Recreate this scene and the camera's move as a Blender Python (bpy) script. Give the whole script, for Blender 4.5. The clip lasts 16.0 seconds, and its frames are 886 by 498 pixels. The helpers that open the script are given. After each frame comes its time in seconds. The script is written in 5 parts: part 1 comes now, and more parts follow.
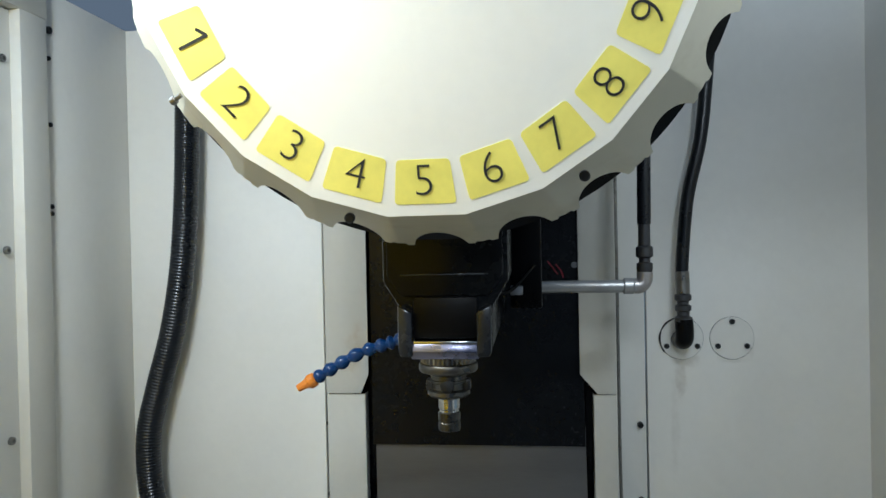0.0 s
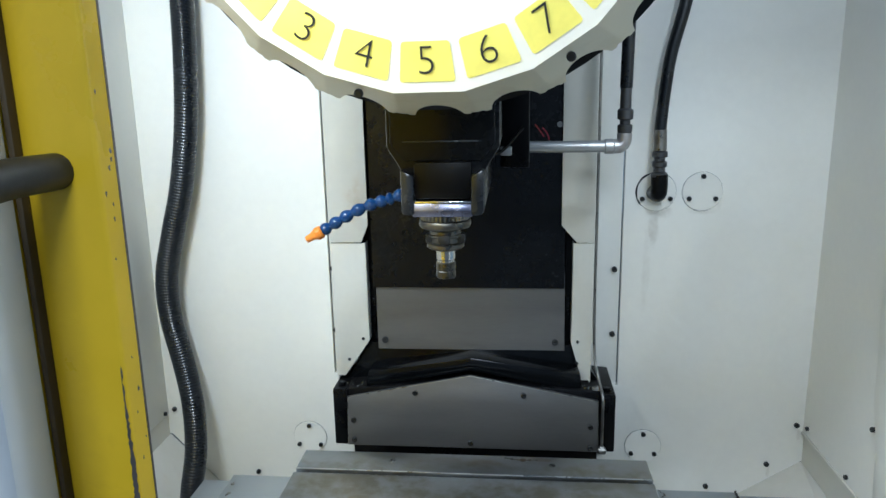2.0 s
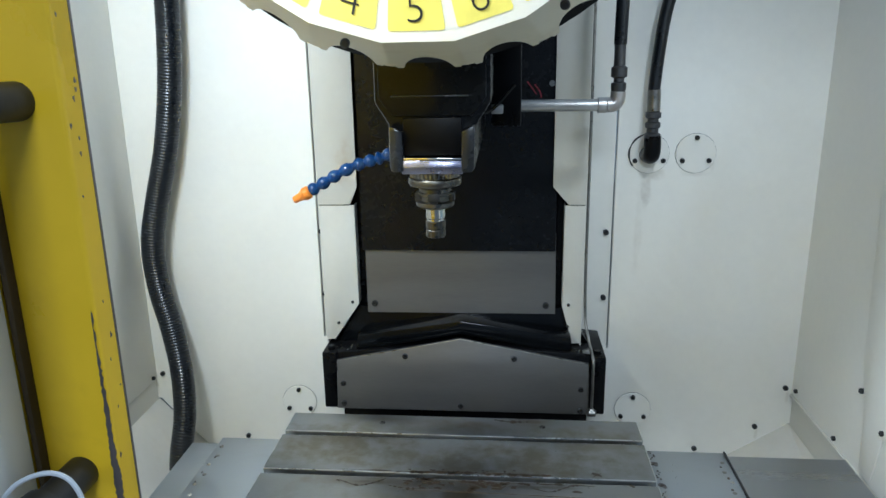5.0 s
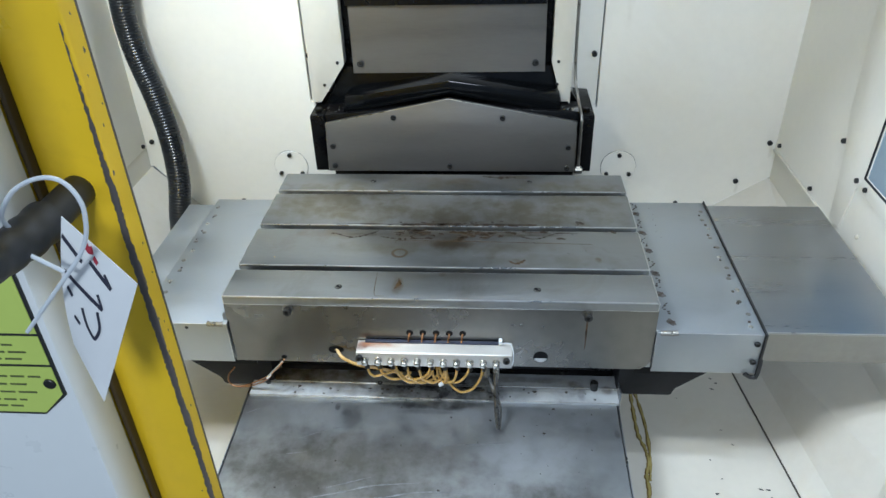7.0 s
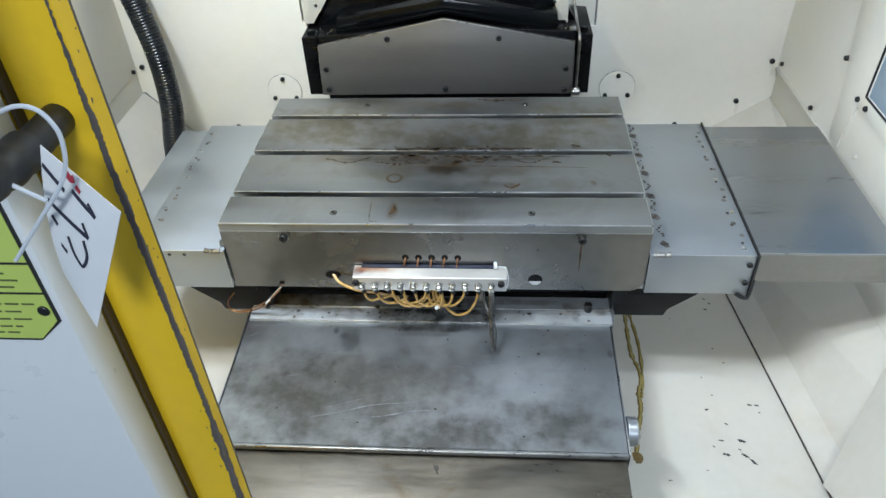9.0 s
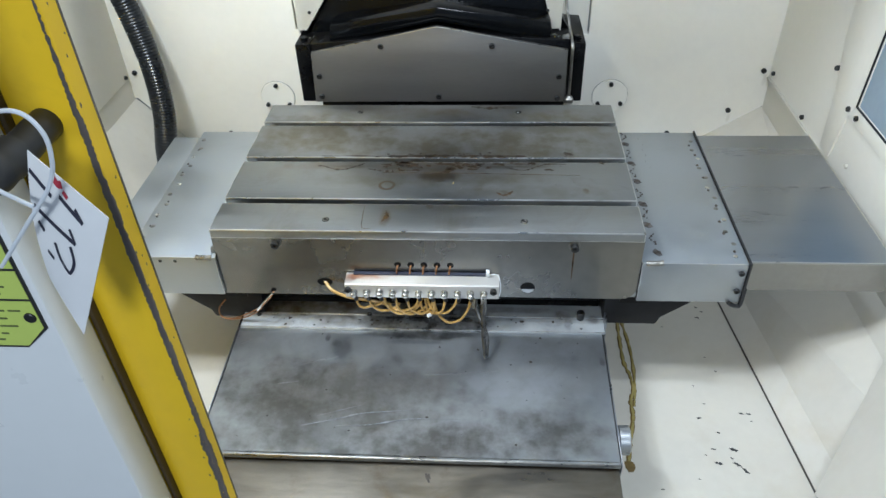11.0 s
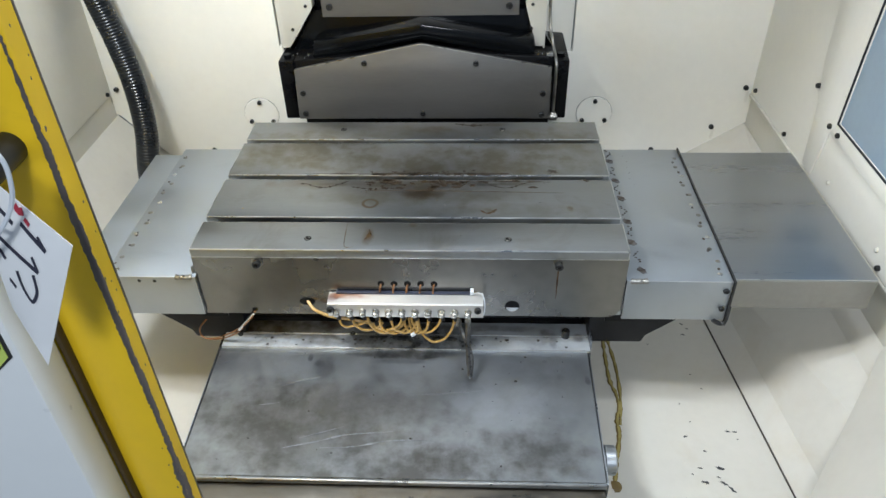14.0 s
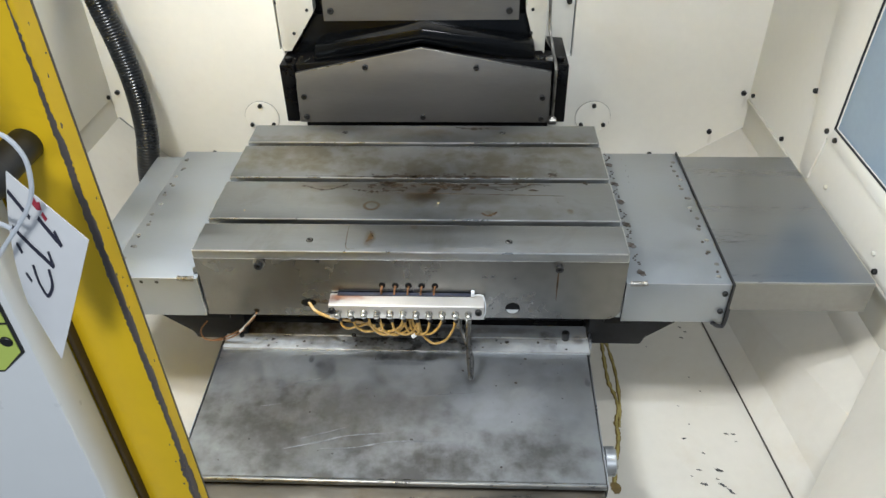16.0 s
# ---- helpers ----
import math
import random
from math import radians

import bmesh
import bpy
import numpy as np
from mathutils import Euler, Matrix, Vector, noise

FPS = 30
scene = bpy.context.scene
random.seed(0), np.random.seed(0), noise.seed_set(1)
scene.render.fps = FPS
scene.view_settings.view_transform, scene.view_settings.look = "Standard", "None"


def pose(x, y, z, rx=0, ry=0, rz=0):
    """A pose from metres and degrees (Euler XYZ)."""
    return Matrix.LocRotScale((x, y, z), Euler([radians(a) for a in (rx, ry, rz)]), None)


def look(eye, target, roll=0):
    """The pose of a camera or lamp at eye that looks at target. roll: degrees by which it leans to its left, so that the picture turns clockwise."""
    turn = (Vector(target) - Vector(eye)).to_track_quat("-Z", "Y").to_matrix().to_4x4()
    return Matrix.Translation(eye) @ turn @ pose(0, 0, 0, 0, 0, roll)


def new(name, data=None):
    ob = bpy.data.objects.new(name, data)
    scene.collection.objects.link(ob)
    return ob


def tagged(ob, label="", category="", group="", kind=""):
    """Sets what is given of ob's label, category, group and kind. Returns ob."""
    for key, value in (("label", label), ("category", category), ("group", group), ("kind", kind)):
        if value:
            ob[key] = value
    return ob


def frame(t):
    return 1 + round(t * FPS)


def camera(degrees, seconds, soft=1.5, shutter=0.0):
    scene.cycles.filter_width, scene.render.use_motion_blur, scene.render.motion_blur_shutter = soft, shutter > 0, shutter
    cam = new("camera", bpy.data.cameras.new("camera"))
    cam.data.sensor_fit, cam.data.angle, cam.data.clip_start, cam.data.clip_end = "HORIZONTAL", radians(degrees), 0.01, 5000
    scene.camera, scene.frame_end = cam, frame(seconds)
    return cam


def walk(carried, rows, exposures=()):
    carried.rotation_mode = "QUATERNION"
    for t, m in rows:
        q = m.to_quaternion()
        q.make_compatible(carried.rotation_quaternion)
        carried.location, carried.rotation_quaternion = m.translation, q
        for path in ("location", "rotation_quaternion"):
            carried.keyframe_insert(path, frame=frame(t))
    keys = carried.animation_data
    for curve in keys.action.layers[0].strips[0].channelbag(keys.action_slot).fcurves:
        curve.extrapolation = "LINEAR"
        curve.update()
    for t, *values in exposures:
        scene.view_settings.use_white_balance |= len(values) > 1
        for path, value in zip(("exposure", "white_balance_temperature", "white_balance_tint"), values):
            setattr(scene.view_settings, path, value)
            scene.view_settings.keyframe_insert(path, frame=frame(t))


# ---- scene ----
cam = camera(63.17, 16.0)
PATH = [
    (0, (0.0915, -0.7453, 1.5532), (-0.1453, 1.2406, 1.5360), -1.19),
    (0.5, (0.0952, -0.7557, 1.5556), (-0.1343, 1.2279, 1.4421), -1.44),
    (1, (0.0931, -0.7991, 1.5742), (-0.1133, 1.1762, 1.3387), -1.38),
    (1.5, (0.0902, -0.8343, 1.5876), (-0.1152, 1.1175, 1.2026), -1.10),
    (2, (0.0870, -0.8480, 1.5914), (-0.1124, 1.0908, 1.1424), -1.15),
    (2.5, (0.0850, -0.8472, 1.5897), (-0.1116, 1.0908, 1.1367), -1.25),
    (3, (0.0827, -0.8441, 1.5908), (-0.1102, 1.0912, 1.1248), -1.10),
    (5.5, (0.0877, -0.8328, 1.5618), (-0.0803, 1.0717, 0.9745), -1.15),
    (6, (0.0878, -0.8435, 1.5519), (-0.0719, 0.9776, 0.7407), -1.59),
    (6.5, (0.0882, -0.8467, 1.5466), (-0.0646, 0.8944, 0.5743), -1.55),
    (7, (0.0913, -0.8486, 1.5414), (-0.0500, 0.8221, 0.4511), -1.93),
    (7.5, (0.0983, -0.8565, 1.5429), (-0.0406, 0.7288, 0.3316), -2.23),
    (8, (0.0995, -0.8545, 1.5439), (-0.0466, 0.6870, 0.2781), -2.73),
    (8.5, (0.1003, -0.8500, 1.5431), (-0.0467, 0.6913, 0.2771), -2.82),
    (9, (0.1017, -0.8498, 1.5424), (-0.0416, 0.6978, 0.2837), -2.83),
    (9.5, (0.1006, -0.8503, 1.5422), (-0.0379, 0.7036, 0.2907), -2.58),
    (12, (0.1037, -0.8443, 1.5405), (-0.0079, 0.7285, 0.3100), -1.86),
    (12.5, (0.1033, -0.8424, 1.5405), (0.0012, 0.7398, 0.3214), -1.60),
    (13, (0.1031, -0.8401, 1.5394), (0.0082, 0.7454, 0.3241), -1.37),
    (13.5, (0.1059, -0.8368, 1.5385), (0.0140, 0.7493, 0.3238), -1.45),
    (14, (0.1078, -0.8364, 1.5400), (0.0177, 0.7514, 0.3272), -1.57),
    (14.5, (0.1067, -0.8384, 1.5396), (0.0190, 0.7526, 0.3309), -1.49),
    (15, (0.1031, -0.8433, 1.5404), (0.0187, 0.7510, 0.3357), -1.33),
    (15.5, (0.1015, -0.8442, 1.5404), (0.0195, 0.7511, 0.3370), -1.23),
    (16, (0.1014, -0.8449, 1.5403), (0.0206, 0.7520, 0.3389), -1.18),
]
EXPOSURES = [(0, -0.92, 5300, 4), (1, -0.48, 5150, 3), (2, -0.19, 5080, 3), (3, -0.19, 5080, 3), (5.5, -0.22, 5150, 3), (6.5, 0.12, 5200, 4),
             (7.5, 0.27, 5400, 5), (12.5, 0.24, 5480, 6), (16, 0.26, 5900, 8)]
walk(cam, [(t, look(eye, target, roll)) for t, eye, target, roll in PATH], EXPOSURES)

# ---- light: hall light from above, work lamps inside the front of the cabin, an added fill at the right ----
world = bpy.data.worlds.new("hall_light")
scene.world = world
world.use_nodes = True
world.node_tree.nodes["Background"].inputs[0].default_value = (0.73, 0.84, 1.0, 1)
world.node_tree.nodes["Background"].inputs[1].default_value = 0.32


def area_lamp(name, eye, target, sx, sy, watts, colour):
    data = bpy.data.lights.new(name, "AREA")
    data.shape, data.size, data.size_y, data.energy, data.color = "RECTANGLE", sx, sy, watts, colour
    ob = new(name, data)
    ob.matrix_world = look(eye, target)
    return ob


area_lamp("work_light", (-0.36, -0.42, 2.03), (-0.04, 0.08, 1.4), 0.45, 0.06, 19.0, (1.0, 0.95, 0.87))
area_lamp("side_light", (-0.56, -0.18, 2.03), (-0.38, 0.36, 0.9), 0.10, 0.10, 6.2, (0.93, 0.97, 1.0))
# added fill that brightens the right back wall; no lamp known here
area_lamp("side_light", (0.42, -0.20, 2.03), (0.42, 0.50, 0.95), 0.10, 0.06, 3.7, (1.0, 0.97, 0.92))
area_lamp("hall_lamp", (0.15, -2.4, 2.6), (0.15, 0.5, 0.9), 0.5, 0.3, 25, (1.0, 0.97, 0.92))


# ---- materials ----
def material(name, colour, rough=0.5, metal=0.0, vary=0.08, scale=6.0, fine=90.0, bump=0.02, stretch=(1, 1, 1),
             stain=None, stain_amount=0.0, stain_scale=4.0, coat=0.0, rough_vary=0.12):
    m = bpy.data.materials.new(name)
    m.use_nodes = True
    nt = m.node_tree
    n, l = nt.nodes, nt.links
    b = n["Principled BSDF"]
    b.inputs["Metallic"].default_value = metal
    b.inputs["Coat Weight"].default_value = coat
    co = n.new("ShaderNodeTexCoord")
    mp = n.new("ShaderNodeMapping")
    mp.inputs["Scale"].default_value = stretch
    l.new(co.outputs["Object"], mp.inputs["Vector"])
    big, small = n.new("ShaderNodeTexNoise"), n.new("ShaderNodeTexNoise")
    for node, s, d in ((big, scale, 4), (small, fine, 5)):
        node.inputs["Scale"].default_value, node.inputs["Detail"].default_value = s, d
        l.new(mp.outputs[0], node.inputs["Vector"])
    ramp = n.new("ShaderNodeMapRange")
    ramp.inputs[1].default_value, ramp.inputs[2].default_value = 0.3, 0.7
    ramp.inputs[3].default_value, ramp.inputs[4].default_value = 1 - vary, 1 + vary
    add = n.new("ShaderNodeMath")
    add.operation = "MULTIPLY_ADD"
    add.inputs[1].default_value = 0.35
    l.new(small.outputs["Fac"], add.inputs[0])
    l.new(big.outputs["Fac"], add.inputs[2])
    sub = n.new("ShaderNodeMath")
    sub.operation = "SUBTRACT"
    sub.inputs[1].default_value = 0.175
    l.new(add.outputs[0], sub.inputs[0])
    l.new(sub.outputs[0], ramp.inputs[0])
    mul = n.new("ShaderNodeMix")
    mul.data_type, mul.blend_type = "RGBA", "MULTIPLY"
    mul.inputs["Factor"].default_value = 1.0
    mul.inputs["A"].default_value = (*colour, 1)
    l.new(ramp.outputs[0], mul.inputs["B"])
    out = mul.outputs["Result"]
    if stain:
        sn, sr, mx = n.new("ShaderNodeTexNoise"), n.new("ShaderNodeMapRange"), n.new("ShaderNodeMix")
        sn.inputs["Scale"].default_value, sn.inputs["Detail"].default_value, sn.inputs["Roughness"].default_value = stain_scale, 6, 0.65
        sn.inputs["Distortion"].default_value = 0.6
        l.new(co.outputs["Object"], sn.inputs["Vector"])
        l.new(sn.outputs["Fac"], sr.inputs[0])
        sr.inputs[1].default_value, sr.inputs[2].default_value = 0.55, 0.75
        sr.inputs[3].default_value, sr.inputs[4].default_value = 0.0, stain_amount
        mx.data_type = "RGBA"
        l.new(sr.outputs[0], mx.inputs["Factor"])
        l.new(out, mx.inputs["A"])
        mx.inputs["B"].default_value = (*stain, 1)
        out = mx.outputs["Result"]
    l.new(out, b.inputs["Base Color"])
    rr = n.new("ShaderNodeMapRange")
    rr.inputs[1].default_value, rr.inputs[2].default_value = 0.3, 0.7
    rr.inputs[3].default_value, rr.inputs[4].default_value = max(0.03, rough - rough_vary), min(1, rough + rough_vary)
    l.new(sub.outputs[0], rr.inputs[0])
    l.new(rr.outputs[0], b.inputs["Roughness"])
    bp = n.new("ShaderNodeBump")
    bp.inputs["Strength"].default_value, bp.inputs["Distance"].default_value = min(1, bump * 10), 0.0006
    l.new(small.outputs["Fac"], bp.inputs["Height"])
    l.new(bp.outputs[0], b.inputs["Normal"])
    return m


def spots(m, base, marks, colour, rough=None, axes="xy"):
    """Stains, and painted shade or sheen, with a shape of their own: rows of (x, y, half width, half depth, strength,
    ring) on one plane, relative to base.
    """
    nt = m.node_tree
    n, l = nt.nodes, nt.links
    b = n["Principled BSDF"]
    co = n.new("ShaderNodeTexCoord")
    warp = n.new("ShaderNodeTexNoise")
    warp.inputs["Scale"].default_value, warp.inputs["Detail"].default_value = 38.0, 4
    l.new(co.outputs["Object"], warp.inputs["Vector"])
    mid = n.new("ShaderNodeVectorMath")
    mid.operation = "SUBTRACT"
    mid.inputs[1].default_value = (0.5, 0.5, 0.5)
    l.new(warp.outputs["Color"], mid.inputs[0])
    film = n.new("ShaderNodeTexNoise")
    film.inputs["Scale"].default_value, film.inputs["Detail"].default_value, film.inputs["Roughness"].default_value = 26.0, 5, 0.6
    l.new(co.outputs["Object"], film.inputs["Vector"])
    uneven = n.new("ShaderNodeMapRange")
    uneven.inputs[1].default_value, uneven.inputs[2].default_value = 0.36, 0.60
    uneven.inputs[3].default_value, uneven.inputs[4].default_value = 0.25, 1.0
    l.new(film.outputs["Fac"], uneven.inputs[0])
    patchy = uneven.outputs[0]
    total = None
    for x, y, rx, ry, strength, ring in marks:
        mp = n.new("ShaderNodeMapping")
        mp.vector_type = "TEXTURE"
        flat = axes == "xy"
        mp.inputs["Location"].default_value = (x - base[0], y - base[1], 0) if flat else (x - base[0], 0, y - base[1])
        mp.inputs["Scale"].default_value = (rx, ry, 1000) if flat else (rx, 1000, ry)
        l.new(co.outputs["Object"], mp.inputs["Vector"])
        add = n.new("ShaderNodeVectorMath")
        add.operation = "MULTIPLY_ADD"
        k = 0.35 if ring else 1.1
        add.inputs[1].default_value = (k, k, 0) if flat else (k, 0, k)
        l.new(mid.outputs[0], add.inputs[0])
        l.new(mp.outputs[0], add.inputs[2])
        ln = n.new("ShaderNodeVectorMath")
        ln.operation = "LENGTH"
        l.new(add.outputs[0], ln.inputs[0])
        value = ln.outputs["Value"]
        if ring:
            off = n.new("ShaderNodeMath")
            off.operation = "SUBTRACT"
            off.inputs[1].default_value = 0.85
            l.new(value, off.inputs[0])
            ab = n.new("ShaderNodeMath")
            ab.operation = "ABSOLUTE"
            l.new(off.outputs[0], ab.inputs[0])
            value = ab.outputs[0]
        mr = n.new("ShaderNodeMapRange")
        mr.interpolation_type = "SMOOTHSTEP"
        mr.inputs[1].default_value, mr.inputs[2].default_value = (0.05, 0.30) if ring else (0.35, 1.0)
        mr.inputs[3].default_value, mr.inputs[4].default_value = strength, 0.0
        l.new(value, mr.inputs[0])
        if not ring:
            worn = n.new("ShaderNodeMath")
            worn.operation = "MULTIPLY"
            l.new(mr.outputs[0], worn.inputs[0])
            l.new(patchy, worn.inputs[1])
            mr = worn
        if total is None:
            total = mr.outputs[0]
        else:
            mx = n.new("ShaderNodeMath")
            mx.operation = "MAXIMUM"
            l.new(total, mx.inputs[0])
            l.new(mr.outputs[0], mx.inputs[1])
            total = mx.outputs[0]
    mix = n.new("ShaderNodeMix")
    mix.data_type = "RGBA"
    l.new(total, mix.inputs["Factor"])
    l.new(b.inputs["Base Color"].links[0].from_socket, mix.inputs["A"])
    mix.inputs["B"].default_value = (*colour, 1)
    l.new(mix.outputs["Result"], b.inputs["Base Color"])
    if rough is not None:
        rm = n.new("ShaderNodeMix")
        l.new(total, rm.inputs["Factor"])
        l.new(b.inputs["Roughness"].links[0].from_socket, rm.inputs["A"])
        rm.inputs["B"].default_value = rough
        l.new(rm.outputs[0], b.inputs["Roughness"])


WHITE = material("white_enamel", (0.81, 0.79, 0.725), 0.5, vary=0.035, scale=2.5, fine=60, bump=0.015, stain=(0.5, 0.43, 0.3), stain_amount=0.08, stain_scale=3.0)
CREAM = material("cream_enamel", (0.62, 0.60, 0.53), 0.42, vary=0.04, scale=4, fine=70, bump=0.015, stain=(0.45, 0.34, 0.18), stain_amount=0.16, stain_scale=5.0)
FLOORPAINT = material("worn_white_paint", (0.575, 0.55, 0.488), 0.4, vary=0.05, scale=5, fine=60, bump=0.03, stain=(0.45, 0.36, 0.22), stain_amount=0.25, stain_scale=6.0)
GROUND_STEEL = material("ground_steel", (0.285, 0.292, 0.295), 0.43, 1.0, vary=0.16, scale=5, fine=140, bump=0.012, stretch=(0.35, 3, 1), stain=(0.12, 0.09, 0.05), stain_amount=0.4, stain_scale=7.0)
SHEET_STEEL = material("brushed_sheet_steel", (0.345, 0.362, 0.385), 0.33, 1.0, vary=0.07, scale=4, fine=120, bump=0.008, stretch=(0.4, 4, 1))
SATIN = material("satin_stainless", (0.41, 0.435, 0.46), 0.44, 0.95, vary=0.07, scale=5, fine=120, bump=0.008, stretch=(0.6, 2, 1), stain=(0.36, 0.37, 0.38), stain_amount=0.4, stain_scale=6.0)
SHEET_PLAIN = material("dull_sheet_steel", (0.315, 0.312, 0.30), 0.30, 1.0, vary=0.08, scale=4, fine=120, bump=0.008, stain=(0.17, 0.14, 0.105), stain_amount=0.3, stain_scale=3.0, rough_vary=0.025)
STAINED_STEEL = material("stained_sheet_steel", (0.365, 0.38, 0.395), 0.40, 0.86, vary=0.14, scale=9, fine=60, bump=0.03, stain=(0.20, 0.185, 0.165), stain_amount=0.35, stain_scale=16.0, rough_vary=0.14)
LEDGE_STEEL = material("oily_steel_ledge", (0.40, 0.42, 0.44), 0.40, 0.45, vary=0.2, scale=14, fine=80, bump=0.03, stain=(0.13, 0.115, 0.10), stain_amount=0.6, stain_scale=18.0, rough_vary=0.12)
APRON_STEEL = material("oil_filmed_apron_steel", (0.215, 0.207, 0.192), 0.27, 1.0, vary=0.16, scale=5, fine=40, bump=0.003, rough_vary=0.04)
MANIFOLD_PAINT = material("white_coated_manifold", (0.56, 0.55, 0.53), 0.40, 0.6, vary=0.05, scale=10)
BROWN_STEEL = material("oil_browned_steel", (0.155, 0.138, 0.112), 0.38, 0.9, vary=0.25, scale=10, fine=70, bump=0.03, stretch=(0.5, 2, 1), stain=(0.10, 0.075, 0.045), stain_amount=0.8, stain_scale=13.0, rough_vary=0.14)
EDGE_STEEL = material("polished_worn_edge", (0.60, 0.60, 0.60), 0.32, 1.0, vary=0.2, scale=12, fine=150, bump=0.02, rough_vary=0.1)
SCRATCH = material("bright_scratch", (0.33, 0.34, 0.36), 0.40, 1.0, vary=0.3, scale=50)
GREASE = material("dark_brown_grease", (0.030, 0.019, 0.009), 0.42, 0.0, vary=0.4, scale=60, fine=200, bump=0.05)
THINOIL = material("thin_brown_oil", (0.10, 0.06, 0.025), 0.35, 0.5, vary=0.4, scale=50)
DARK_STEEL = material("blackened_steel", (0.085, 0.085, 0.088), 0.42, 0.7, vary=0.15, scale=4, fine=120, bump=0.015)
GREY_PLATE = material("grey_way_plate", (0.17, 0.165, 0.158), 0.42, 0.7, vary=0.12, scale=5, fine=100, bump=0.01, stretch=(0.4, 1, 3))
BLACK = material("black_painted_casting", (0.0035, 0.0035, 0.004), 0.34, 0.0, vary=0.25, scale=12, fine=120, bump=0.03)
RUBBER = material("oily_black_rubber", (0.003, 0.0034, 0.004), 0.16, 0.0, vary=0.25, scale=8, fine=30, bump=0.006, rough_vary=0.06)
WIPER = material("black_wiper_rubber", (0.014, 0.014, 0.015), 0.45, vary=0.3, scale=20, bump=0.03)
HOSE = material("black_hose_plastic", (0.006, 0.0075, 0.010), 0.32, vary=0.2, bump=0.01)
OILBLACK = material("oily_black_plate", (0.005, 0.0055, 0.0065), 0.24, 0.0, vary=0.3, scale=5, fine=90, bump=0.004, rough_vary=0.05)
YELLOW = material("yellow_enamel", (0.77, 0.505, 0.008), 0.34, vary=0.06, scale=8, fine=60, bump=0.015, stain=(0.35, 0.2, 0.02), stain_amount=0.3, stain_scale=12.0)
WORN = material("bare_worn_edge", (0.16, 0.14, 0.135), 0.5, 0.6, vary=0.2, scale=20, fine=90, bump=0.04)
DOORWHITE = material("door_white_enamel", (0.76, 0.77, 0.76), 0.35, vary=0.02, scale=3, fine=60, bump=0.01)
BEIGE = material("beige_turret_paint", (0.60, 0.57, 0.45), 0.45, vary=0.05, scale=8, fine=70, bump=0.02, stain=(0.3, 0.22, 0.1), stain_amount=0.25, stain_scale=9.0)
TURRETFACE = material("ivory_turret_paint", (0.88, 0.86, 0.78), 0.38, vary=0.03, scale=5, fine=70, bump=0.01)
STICKER = material("yellow_sticker", (0.89, 0.80, 0.17), 0.4, vary=0.06, scale=25, fine=120, bump=0.01)
INK = material("black_ink", (0.02, 0.02, 0.02), 0.5)
TEXTINK = material("faded_print", (0.10, 0.12, 0.04), 0.5)
NICKEL = material("nickel_plated_fitting", (0.46, 0.45, 0.42), 0.22, 1.0, vary=0.15, scale=60)
BRAID = material("dark_braided_steel", (0.11, 0.108, 0.105), 0.34, 0.9, vary=0.3, scale=150)
CHROME = material("polished_steel", (0.62, 0.61, 0.58), 0.18, 1.0, vary=0.1, scale=30, fine=150, bump=0.01)
BOLT = material("blackened_bolt", (0.035, 0.035, 0.035), 0.4, 0.6, vary=0.3, scale=60)
TOOLSTEEL = material("dull_tool_steel", (0.13, 0.122, 0.105), 0.33, 1.0, vary=0.2, scale=25, fine=150, bump=0.02)
STEELBOLT = material("dull_steel_bolt", (0.28, 0.27, 0.25), 0.35, 1.0, vary=0.2, scale=60)
ALU = material("white_coated_aluminium", (0.50, 0.49, 0.47), 0.40, 0.75, vary=0.05, scale=10, stain=(0.25, 0.09, 0.035), stain_amount=0.35, stain_scale=14.0)
AMBER = material("amber_nylon_tube", (0.40, 0.255, 0.075), 0.25, vary=0.2, scale=60, coat=0.3)
DARK_CASTING = material("oily_dark_casting", (0.016, 0.016, 0.017), 0.42, 0.0, vary=0.3, scale=14, fine=110, bump=0.03)
for m, gloss in ((OILBLACK, 0.22), (BLACK, 0.14), (RUBBER, 0.16), (DARK_CASTING, 0.12)):
    m.node_tree.nodes["Principled BSDF"].inputs["Specular IOR Level"].default_value = gloss
RAIL = material("glossy_dark_casting", (0.016, 0.018, 0.022), 0.25, 0.1, vary=0.2, scale=12, fine=110, bump=0.01)
BLUESTEEL = material("blued_steel_bar", (0.20, 0.20, 0.27), 0.3, 0.9, vary=0.15, scale=30)
# colour of the shade beside the door panel, no rubber
GAP_SHADE = material("brown_gap_shade", (0.055, 0.036, 0.012), 0.6, vary=0.25, scale=20)
DARKBLUE = material("dark_blue_tape", (0.022, 0.026, 0.045), 0.4, vary=0.3, scale=60)
DULL_COPPER = material("oily_copper_tube", (0.30, 0.15, 0.07), 0.35, 0.7, vary=0.3, scale=60)
BLUE = material("blue_segmented_plastic", (0.009, 0.04, 0.135), 0.25, vary=0.15, scale=40)
ORANGE = material("orange_plastic", (0.75, 0.24, 0.025), 0.35, vary=0.12, scale=40, stain=(0.15, 0.05, 0.02), stain_amount=0.5, stain_scale=50)
PAPER = material("white_card", (0.72, 0.72, 0.72), 0.6, vary=0.04, scale=10)
ZIP = material("white_nylon", (0.62, 0.65, 0.69), 0.35, vary=0.03)
LABEL = material("yellow_green_label", (0.52, 0.62, 0.13), 0.4, vary=0.04)
MARKER = material("dark_marker", (0.03, 0.03, 0.05), 0.5)
RED = material("red_pen", (0.35, 0.03, 0.05), 0.5)
DIRT = material("dark_grime", (0.05, 0.042, 0.035), 0.6, vary=0.3, scale=30)
OLIVE = material("thin_olive_oil", (0.34, 0.28, 0.10), 0.15, vary=0.3, scale=30)
